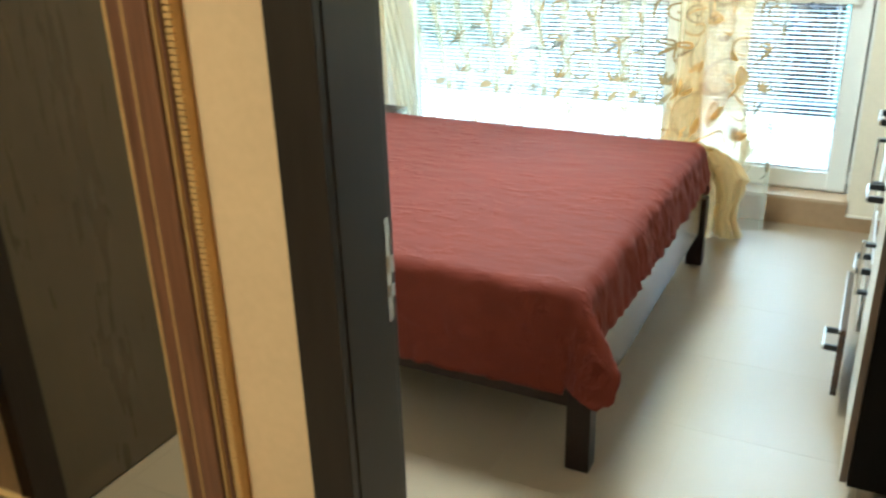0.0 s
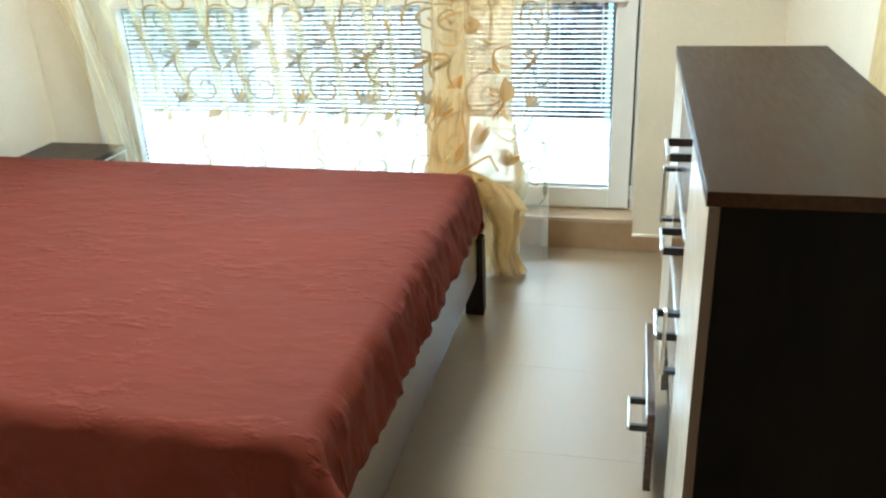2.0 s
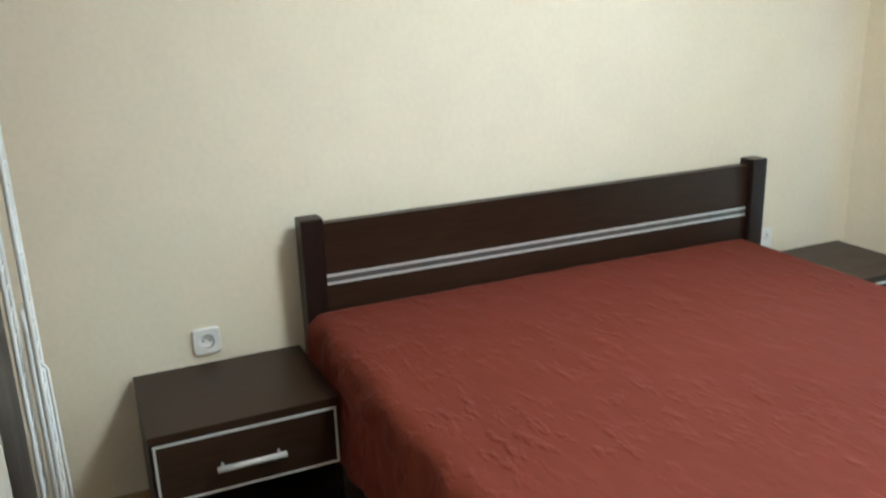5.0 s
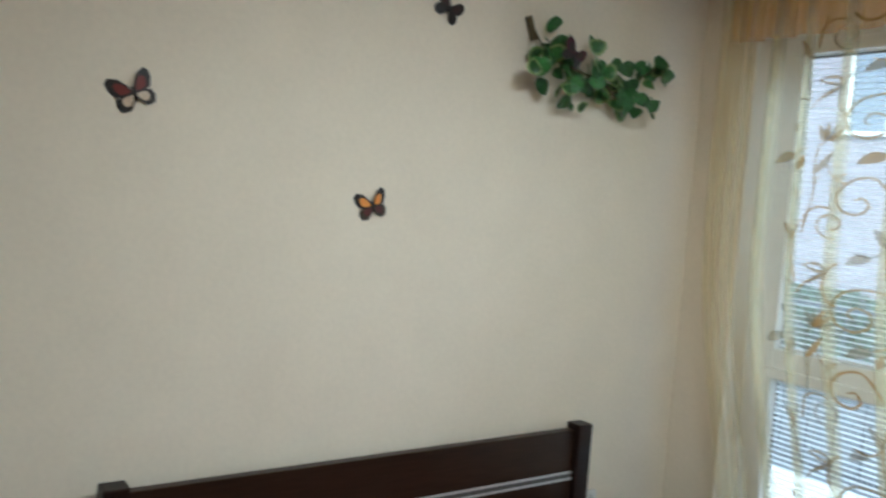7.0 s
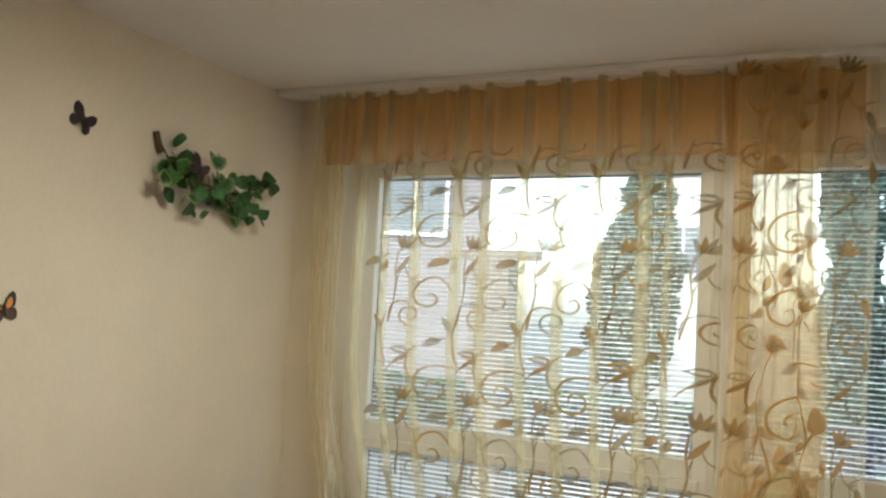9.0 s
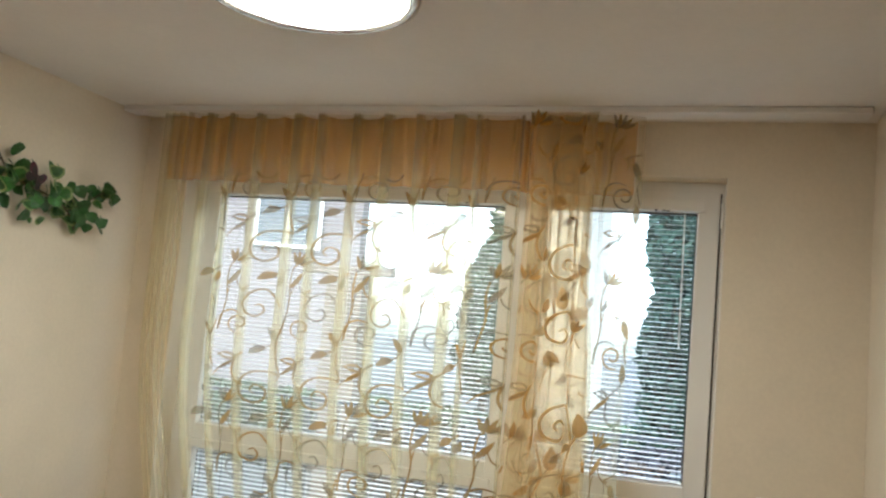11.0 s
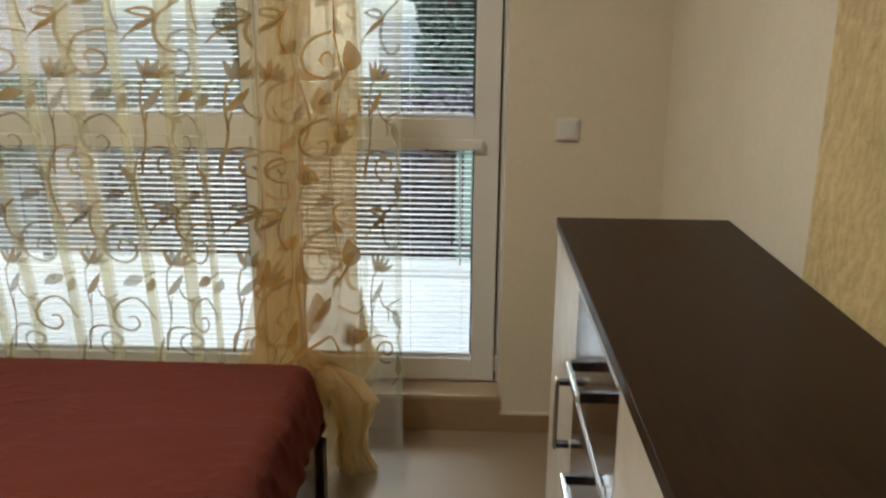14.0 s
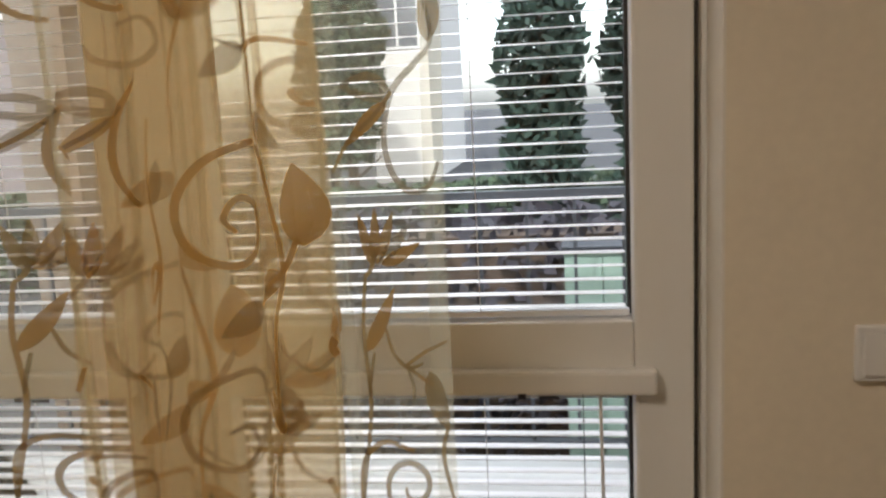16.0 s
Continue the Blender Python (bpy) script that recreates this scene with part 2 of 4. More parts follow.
# ---- builders ----
def box(bm, x0, x1, y0, y1, z0, z1, bevel=0.0):
    r = bmesh.ops.create_cube(bm, size=1, matrix=Matrix.Translation(((x0 + x1) / 2, (y0 + y1) / 2, (z0 + z1) / 2)) @ Matrix.Diagonal((x1 - x0, y1 - y0, z1 - z0, 1)))
    if bevel:
        edges = list({e for v in r["verts"] for e in v.link_edges})
        bmesh.ops.bevel(bm, geom=edges, offset=bevel, segments=2, affect="EDGES", profile=0.6)
    return bm


def tube(bm, points, radius, sides=8, closed=False, flat=1.0):
    """A round bar along points."""
    pts = [Vector(p) for p in points]
    rings = []
    n = len(pts)
    for i, p in enumerate(pts):
        a = pts[(i - 1) % n] if (closed or i) else p
        b = pts[(i + 1) % n] if (closed or i < n - 1) else p
        d = (b - a).normalized()
        up = Vector((0, 0, 1)) if abs(d.z) < 0.9 else Vector((0, 1, 0))
        s = d.cross(up).normalized()
        u = s.cross(d).normalized()
        rad = radius[i] if isinstance(radius, (list, tuple)) else radius
        rings.append([bm.verts.new(p + (s * math.cos(k * math.tau / sides) + u * math.sin(k * math.tau / sides) * flat) * rad) for k in range(sides)])
    m = n if closed else n - 1
    for i in range(m):
        r0, r1 = rings[i], rings[(i + 1) % n]
        for k in range(sides):
            bm.faces.new((r0[k], r0[(k + 1) % sides], r1[(k + 1) % sides], r1[k]))
    if not closed:
        bm.faces.new(rings[0][::-1])
        bm.faces.new(rings[-1])
    return bm


def thing(name, at=(0, 0, 0), label="", category="", group="", kind=""):
    ob = new(name)
    ob.empty_display_size = 0.1
    ob.location = at
    return tagged(ob, label, category, group, kind)


def part(name, bm, material, parent=None, label="", smooth=False, **tags):
    me = bpy.data.meshes.new(name)
    bmesh.ops.recalc_face_normals(bm, faces=bm.faces)
    bm.to_mesh(me)
    bm.free()
    for f in me.polygons:
        f.use_smooth = smooth
    me.materials.append(material)
    ob = new(name, me)
    if parent is not None:
        ob.parent = parent
    return tagged(ob, label, **tags)


def B():
    return bmesh.new()


# ---- plan ----
XL, XR, YW, YN, H = -2.70, 0.52, 4.62, 1.487, 2.57
YO = 4.92
DX0, DX1, WZ0, WZ1 = -2.46, 0.0, 0.10, 2.345
GY = 4.775
TERR = 0.02

# ---- structure ----
part("floor", box(B(), -4.2, 2.2, -2.6, YO - 0.2, -0.2, -0.0012), GROUT, label="beige floor tiles with thin joints", kind="structure")
part("ceiling", box(B(), -4.2, 2.2, -2.6, YO, H, H + 0.2), CEIL, kind="structure", label="plain off-white painted ceiling")
wl = part("wall_west", box(B(), XL - 0.2, XL, -2.6, YO, 0, H), WALL, kind="structure", label="cream painted wall behind the bed")
wr = part("wall_east", box(B(), XR, XR + 0.2, YN - 0.123, YO, 0, H), WALL, kind="structure", label="cream painted wall with a wallpaper strip")
bm = B()
box(bm, DX1, XR, YW, YO, 0, H)
box(bm, XL, DX0, YW, YO, 0, H)
box(bm, DX0, DX1, YW, YO, WZ1, H)
part("wall_north", bm, WALL, kind="structure", label="cream painted wall round the tall window")
bm = B()
box(bm, XL, -0.605, YN - 0.123, YN, 0, H)
box(bm, 0.305, XR, YN - 0.123, YN, 0, H)
box(bm, -0.605, 0.305, YN - 0.123, YN, 2.08, H)
part("wall_south", bm, HALLWALL, kind="structure", label="ochre painted wall round the bedroom doorway")
bm = B()
box(bm, -4.2, 2.2, -2.6, -2.4, 0, H)
box(bm, -1.95, -1.75, -2.4, YN - 0.123, 0, H)
box(bm, 1.05, 1.25, -2.4, YN - 0.123, 0, H)
box(bm, XR + 0.2, 1.25, YN - 0.123, YN + 0.07, 0, H)
part("wall_hall", bm, HALLWALL, kind="structure", label="plain ochre hall walls")

# wallpaper strip
part("wallpaper_strip", box(B(), XR - 0.0015, XR, 2.90, 3.40, 0.0, H), PAPER, wr, "gold crinkled wallpaper strip")

# skirting
bm = B()
box(bm, XL, XL + 0.012, YN, YW, 0, 0.065)
box(bm, 0.0, XR, YW - 0.012, YW, 0, 0.065)
box(bm, DX0, 0.0, YW - 0.012, YW, 0, 0.1235)
box(bm, XR - 0.012, XR, YN, YW - 0.012, 0, 0.065)
part("baseboard", bm, SKIRT, kind="structure", label="brown tile skirting")
bm = B()
box(bm, 0.0, XR - 0.012, YW - 0.010, YW, 0.067, 0.075)
box(bm, XL + 0.012, DX0, YW - 0.010, YW, 0.067, 0.075)
part("trim", bm, TRIM, kind="structure", label="pale bead above the skirting")
bm = B()
box(bm, DX0, DX0 + 0.004, YW + 0.001, 4.7345, 0.1405, WZ1 - 0.001)
box(bm, DX1 - 0.004, DX1, YW + 0.001, 4.7345, 0.1405, WZ1 - 0.001)
part("reveal", bm, TRIM, bpy.data.objects["wall_north"], "white painted window reveal")
part("window_sill", box(B(), DX0, DX1, YW - 0.014, YO, 0.124, 0.140, 0.002), SILL, kind="structure", label="beige tiled step under the balcony door")

# doorway lining
df = thing("door_frame", (0, 0, 0), "dark brown laminate door frame with a steel strike plate", "door frame", kind="structure")
for nm, a in (("jamb", (-0.605, -0.58, YN - 0.122, YN + 0.002, 0, 2.055)), ("jamb", (0.28, 0.305, YN - 0.122, YN + 0.005, 0, 2.055)), ("head", (-0.605, 0.305, YN - 0.122, YN + 0.005, 2.055, 2.08))):
    part(nm, box(B(), *a, 0.002), DOORWOOD, df)
for a in ((-0.657, -0.582), (0.282, 0.36)):
    part("architrave", box(B(), *a, YN - 0.140, YN - 0.123, 0, 2.16, 0.002), DOORWOOD, df)
    part("architrave", box(B(), *a, YN, YN + 0.015, 0, 2.16, 0.002), DOORWOOD, df)
for y in (YN - 0.140, YN):
    part("architrave", box(B(), -0.605, 0.305, y, y + 0.016, 2.08, 2.16, 0.002), DOORWOOD, df)
bm = B()
box(bm, -0.580, -0.5785, 1.474, 1.4865, 0.885, 1.052)
box(bm, -0.580, -0.575, 1.478, 1.4885, 0.965, 0.992)
box(bm, -0.580, -0.575, 1.478, 1.4885, 0.925, 0.945)
part("strike_plate", bm, STEEL, df, "steel strike plate")

# ---- window ----
win = thing("window_1", (0, 0, 0), "white plastic balcony window wall with blinds", "window", kind="structure")
fy0, fy1 = 4.735, 4.80
bm = B()
box(bm, DX0, DX0 + 0.05, fy0, fy1, 0.1405, WZ1)
box(bm, -0.04, DX1, fy0, fy1, 0.1405, WZ1)
box(bm, DX0 + 0.05, -0.04, fy0, fy1, 2.30, WZ1)
box(bm, DX0 + 0.05, -0.04, fy0, fy1, 0.1405, 0.15)
box(bm, -0.855, -0.815, fy0, fy1, 0.15, 2.30)
part("window_frame", bm, PVC, win)


def leaf(x0, x1, z0, z1, stile=0.085, inner=0.085):
    s = part("sash", B_frame(x0, x1, z0, z1, stile, inner), PVC, win)
    part("gasket", B_gasket(x0 + stile, x1 - inner, z0 + stile, z1 - 0.08), RUBBER, s)
    for a, b in ((z0 + stile, 1.012), (1.122, z1 - 0.08)):
        p = part("pane", box(B(), x0 + stile - 0.01, x1 - inner + 0.01, GY, GY + 0.006, a - 0.01, b + 0.01), GLASS, s)
        p.visible_shadow = False
    return s


def B_frame(x0, x1, z0, z1, s, r):
    bm = B()
    y0, y1 = 4.722, 4.79
    box(bm, x0, x0 + s, y0, y1, z0, z1, 0.006)
    box(bm, x1 - r, x1, y0, y1, z0, z1, 0.006)
    box(bm, x0 + s, x1 - r, y0 + 0.001, y1, z0, z0 + s, 0.004)
    box(bm, x0 + s, x1 - r, y0 + 0.001, y1, z1 - 0.08, z1, 0.004)
    box(bm, x0 + s, x1 - r, y0 + 0.001, y1, 1.012, 1.122, 0.004)
    return bm


def B_gasket(x0, x1, z0, z1):
    bm = B()
    for a, b in ((z0, 1.012), (1.122, z1)):
        box(bm, x0, x0 + 0.006, 4.765, 4.774, a, b)
        box(bm, x1 - 0.006, x1, 4.765, 4.774, a, b)
        box(bm, x0 + 0.006, x1 - 0.006, 4.765, 4.774, a, a + 0.006)
        box(bm, x0 + 0.006, x1 - 0.006, 4.765, 4.774, b - 0.006, b)
    return bm


leaf(-0.815, -0.022, 0.15, 2.30)
leaf(-2.412, -0.855, 0.15, 2.30, 0.085, 0.055)
part("seam", box(B(), -0.0215, -0.016, 4.728, 4.736, 0.15, 2.30), RUBBER, win)
bm = B()
tube(bm, [(-0.012, 4.722, 0.19), (-0.012, 4.722, 0.25)], 0.007)
part("hinge", bm, PVC, win)
bm = B()
tube(bm, [(-0.012, 4.722, 2.16), (-0.012, 4.722, 2.26)], 0.007)
part("hinge", bm, PVC, win)


# ---- ceiling lamp ----
lamp = thing("ceiling_lamp", (-1.13, 3.17, H), "round flush ceiling lamp with a dark chrome ring, switched on", "lamp")
lamp_profile = [(0.0, -0.075), (0.12, -0.073), (0.2, -0.066), (0.25, -0.052), (0.27, -0.03), (0.275, -0.004), (0.0, -0.004)]


def lathe(bm, prof, n=48):
    rings = [[bm.verts.new((r * math.cos(k * math.tau / n), r * math.sin(k * math.tau / n), z)) for k in range(n)] if r > 1e-6 else [bm.verts.new((0, 0, z))] for r, z in prof]
    for a, b in zip(rings, rings[1:]):
        for k in range(n):
            q = [a[k % len(a)], a[(k + 1) % len(a)], b[(k + 1) % len(b)], b[k % len(b)]]
            q = list(dict.fromkeys(q))
            if len(q) > 2:
                bm.faces.new(q)
    return bm


part("diffuser", lathe(B(), lamp_profile), LAMPGLASS, lamp, smooth=True)
part("ring", lathe(B(), [(0.272, -0.001), (0.272, -0.050), (0.282, -0.056), (0.305, -0.044), (0.310, -0.02), (0.310, -0.001), (0.272, -0.001)]), STEEL, lamp, "dark chrome ring", smooth=True)

# ---- curtain rail ----
rail = thing("curtain_rail", (0, 0, H), "slim white ceiling curtain rail", "curtain rail")
part("track", box(B(), -2.69, 0.47, 4.40, 4.50, -0.024, -0.001, 0.002), PVC, rail)


# ---- bed ----
bed = thing("bed", (0, 0, 0), "double bed in dark wenge laminate with silver inlaid headboard", "bed")
for y in (2.385, 4.012):
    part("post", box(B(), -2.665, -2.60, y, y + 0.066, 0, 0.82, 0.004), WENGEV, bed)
hb = part("headboard", box(B(), -2.655, -2.622, 2.4515, 4.0115, 0.30, 0.80, 0.002), WENGE, bed)
for z in (0.640, 0.616):
    part("inlay", box(B(), -2.6225, -2.6200, 2.452, 4.011, z, z + 0.008), SILVER, hb, "thin silver strip")
part("inlay_band", box(B(), -2.6225, -2.6205, 2.452, 4.011, 0.6245, 0.6395), mat("grey_inlay", (0.085, 0.083, 0.08), 0.3, grain=0.08), hb, "grey strip between the silver lines")
for y in (2.365, 3.93):
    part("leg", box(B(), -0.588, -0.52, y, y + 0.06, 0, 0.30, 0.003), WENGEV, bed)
part("foot_board", box(B(), -0.562, -0.533, 2.4255, 3.9295, 0.17, 0.36, 0.002), WENGEG, bed)
for y in (2.412, 3.955):
    part("side_rail", box(B(), -2.60, -0.590, y, y + 0.025, 0.17, 0.33, 0.002), WENGE, bed)
mattress = tagged(part("mattress", box(B(), -2.59, -0.60, 2.445, 3.950, 0.28, 0.500, 0.03), MATT), "plain pale mattress under the quilt", "mattress")


def quilt():
    """One cloth over the mattress, falling at three sides, with a dragged fold at each foot corner."""
    bm = B()
    x0, x1, y0, y1, top = -2.595, -0.60, 2.43, 3.965, 0.546
    nx, ny, side, foot = 150, 150, 0.335, 0.20
    us = [x0 + (x1 + foot - x0) * i / nx for i in range(nx + 1)]
    vs = [y0 - side + (y1 - y0 + 2 * side) * j / ny for j in range(ny + 1)]
    rows = []
    for u in us:
        row = []
        for v in vs:
            du, dv = max(0.0, u - x1), max(0.0, y0 - v, v - y1)
            sg = -1 if v < y0 else 1
            x, y, z = min(u, x1), min(max(v, y0), y1), top - 0.006 * (u - x0) - 0.006 * max(0, v - 3.2)
            w1 = noise.noise(Vector((u * 2.1, v * 2.1, 4.3)))
            w2 = noise.noise(Vector((u * 9, v * 16, 0.3)))
            w3 = noise.noise(Vector((u * 26, v * 60, 1.3)))
            d = math.hypot(du, dv)
            d = min(d, 0.30 + 0.25 * (d - 0.30)) if du > 0 and dv > 0 else d
            if d > 0:
                r = 0.04
                a = min(d / r, math.pi / 2)
                out, drop = r * math.sin(a), r * (1 - math.cos(a)) + max(0, d - r * math.pi / 2)
                z -= drop * (0.985 if du <= 0 or dv <= 0 else 0.985 - 0.09 * math.sin(2 * th))
                th = math.atan2(dv, du)
                s = u * math.sin(th) + v * math.cos(th)
                puck = 0.5 + 0.5 * math.sin(38 * s + 26 * w1 + 9 * w2)
                fold = (0.004 + 0.013 * max(0, w1 + 0.1) + 0.006 * abs(w3)) * puck * min(1, d / 0.1)
                flare = 0.19 * math.cos(th) ** 2 + 0.045 * math.sin(th) ** 2 + (0.42 if sg < 0 else 0.08) * math.sin(2 * th) ** 2
                out += flare * max(0, d - 0.03) + fold + 0.013 * w2 * min(1, d / 0.05)
                x += out * math.cos(th) * (1 + (0.30 if sg < 0 else 0) * math.sin(2 * th))
                y += sg * out * math.sin(th)
            else:
                z += 0.004 * w1 + 0.0020 * w2 + 0.0013 * max(0, w3 - 0.1) * (0.3 + max(0, w1 + 0.3) * 1.8)
            row.append(bm.verts.new((x, y, z)))
        rows.append(row)
    for a, b in zip(rows, rows[1:]):
        for j in range(ny):
            bm.faces.new((a[j], a[j + 1], b[j + 1], b[j]))
    ob = part("quilt", bm, QUILT, smooth=True, label="reddish brown crinkled quilt covering the whole bed")
    ob["category"] = "bedspread"
    s = ob.modifiers.new("thickness", "SOLIDIFY")
    s.thickness, s.offset = 0.008, -1
    return ob


quilt()


# ---- nightstands ----
def nightstand(at):
    ns = thing("nightstand", at, "wenge bedside table with one silver-edged drawer over an open shelf", "bedside table", "bedside tables")
    D, Wd, T = 0.385, 0.472, 0.423
    part("top", box(B(), 0, D, 0, Wd, T - 0.022, T, 0.0015), WENGE, ns)
    for y in (0, Wd - 0.018):
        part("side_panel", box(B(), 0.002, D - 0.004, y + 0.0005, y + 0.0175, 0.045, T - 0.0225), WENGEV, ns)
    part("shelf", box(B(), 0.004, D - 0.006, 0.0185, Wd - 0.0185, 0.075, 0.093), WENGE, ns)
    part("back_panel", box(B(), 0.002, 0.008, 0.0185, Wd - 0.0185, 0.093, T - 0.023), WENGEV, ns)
    part("divider", box(B(), 0.010, D - 0.02, 0.0185, Wd - 0.0185, 0.232, 0.240), WENGE, ns)
    dr = part("drawer", box(B(), D - 0.016, D + 0.002, 0.012, Wd - 0.012, 0.243, T - 0.026, 0.001), WENGE, ns)
    bm = B()
    a, b, c, d = 0.010, Wd - 0.010, 0.241, T - 0.024
    for q in ((a, b, d - 0.006, d), (a, b, c, c + 0.006), (a, a + 0.006, c + 0.006, d - 0.006), (b - 0.006, b, c + 0.006, d - 0.006)):
        box(bm, D - 0.001, D + 0.0035, q[0], q[1], q[2], q[3])
    part("edging", bm, SILVER, dr, "silver edging strip")
    bm = B()
    tube(bm, [(D + 0.03, 0.15, 0.315), (D + 0.03, 0.32, 0.315)], 0.008)
    for y in (0.165, 0.305):
        tube(bm, [(D, y, 0.315), (D + 0.03, y, 0.315)], 0.004)
    part("handle", bm, SILVER, dr, "slim silver bar handle", smooth=True)
    for x in (0.02, D - 0.05):
        for y in (0.01, Wd - 0.045):
            part("foot", box(B(), x, x + 0.035, y, y + 0.035, 0, 0.0445, 0.002), STEEL, ns)
    return ns


n1 = nightstand((-2.69, 1.903, 0))
n2 = copy_thing(n1, pose(-2.69, 4.10, 0))


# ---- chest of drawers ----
# the wenge of the top, its brown warmed for the reflected lamp light
WENGELIT = mat("wenge_top_lit", (0.036, 0.0175, 0.0088), 0.36, grain=0.5, scale=16, bump=0.0001, stretch=(5, 0.6, 5), spread=0.06, gloss=0.09)
# the same wenge for the end panels, shade put into its near-black colour
WENGESHADED = mat("wenge_side_shaded", (0.004, 0.0032, 0.0026), 0.5, grain=0.5, scale=16, bump=0.0001, stretch=(5, 5, 0.6), spread=0.05, gloss=0.06)
ch = thing("chest_of_drawers", (0.095, 2.53, 0), "long cream and wenge sideboard with two doors and four drawers", "sideboard")
CD, CW, CT = 0.417, 1.325, 0.99
part("top", box(B(), -0.002, CD, 0, CW, CT - 0.025, CT, 0.0015), WENGELIT, ch)
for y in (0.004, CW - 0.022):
    part("side_panel", box(B(), 0.022, CD - 0.002, y, y + 0.018, 0.05, CT - 0.0255), WENGESHADED, ch)
part("carcass", box(B(), 0.022, CD - 0.004, 0.0225, CW - 0.0225, 0.05, CT - 0.0258), WENGEV, ch)
for x in (0.05, CD - 0.09):
    for y in (0.03, CW - 0.07):
        part("foot", box(B(), x, x + 0.04, y, y + 0.04, 0, 0.0495), STEEL, ch)


def bar_handle(parent, p, q, out=0.035):
    bm = B()
    n = Vector((-out, 0, 0))
    p, q = Vector(p), Vector(q)
    d = (q - p).normalized() * 0.008
    along = abs(q.y - p.y) > abs(q.z - p.z)
    lo, hi = p + n, q + n
    if along:
        box(bm, lo.x - 0.004, lo.x + 0.004, lo.y, hi.y, lo.z - 0.007, lo.z + 0.007, 0.0015)
    else:
        box(bm, lo.x - 0.004, lo.x + 0.004, lo.y - 0.009, lo.y + 0.009, lo.z, hi.z, 0.0015)
    h = part("handle", bm, STEEL, parent, "steel bar handle on black posts")
    for e in (p, q):
        c = e + (d if e is p else -d)
        bm = B()
        if along:
            box(bm, c.x - out + 0.004, c.x, c.y - 0.005, c.y + 0.005, c.z - 0.009, c.z + 0.009)
        else:
            box(bm, c.x - out + 0.004, c.x, c.y - 0.009, c.y + 0.009, c.z - 0.005, c.z + 0.005)
        part("post", bm, BLACKPL, h)


def chest_door(y0, y1, hy, hz0, hz1):
    d = part("door", box(B(), 0.002, 0.0205, y0, y1, 0.06, CT - 0.028, 0.0012), CREAM, ch, "cream laminate door")
    part("edge_band", box(B(), 0.003, 0.0204, y0 - 0.0012 if y0 < 0.1 else y1, y0 if y0 < 0.1 else y1 + 0.0012, 0.06, CT - 0.028), EDGE, d)
    bar_handle(d, (0.002, hy, hz0), (0.002, hy, hz1), 0.03)


chest_door(0.004, 0.428, 0.395, 0.42, 0.58)
chest_door(0.897, CW - 0.004, 0.930, 0.58, 0.74)
for k in range(4):
    z0 = 0.06 + k * 0.226
    pull, hz = (0.052, 0.0, 0.0, 0.0)[k], (0.09, 0.135, 0.135, 0.135)[k]
    d = part("drawer", box(B(), 0.002 - pull, 0.0205 - pull, 0.4305, 0.8945, z0, z0 + 0.222, 0.0012), WENGEG, ch, "glossy wenge drawer front")
    part("edging", box(B(), -0.001 - pull, 0.003 - pull, 0.431, 0.894, z0 + 0.215, z0 + 0.221), SILVER, d)
    bar_handle(d, (0.002 - pull, 0.56, z0 + hz), (0.002 - pull, 0.70, z0 + hz), 0.04)


# ---- blinds ----
def slat_mesh(w):
    bm = B()
    n = 4
    top, low = [], []
    for i in range(n + 1):
        t = i / n - 0.5
        y, z = t * 0.016, -0.004 * t * t
        top.append([bm.verts.new((x, y, z)) for x in (0, w)])
        low.append([bm.verts.new((x, y, z - 0.0005)) for x in (0, w)])
    for i in range(n):
        bm.faces.new((top[i][0], top[i][1], top[i + 1][1], top[i + 1][0]))
        bm.faces.new((low[i][1], low[i][0], low[i + 1][0], low[i + 1][1]))
    for i in (0, n):
        bm.faces.new((top[i][0], low[i][0], low[i][1], top[i][1]))
    me = bpy.data.meshes.new("slat")
    bm.to_mesh(me)
    bm.free()
    me.materials.append(SLAT)
    return me


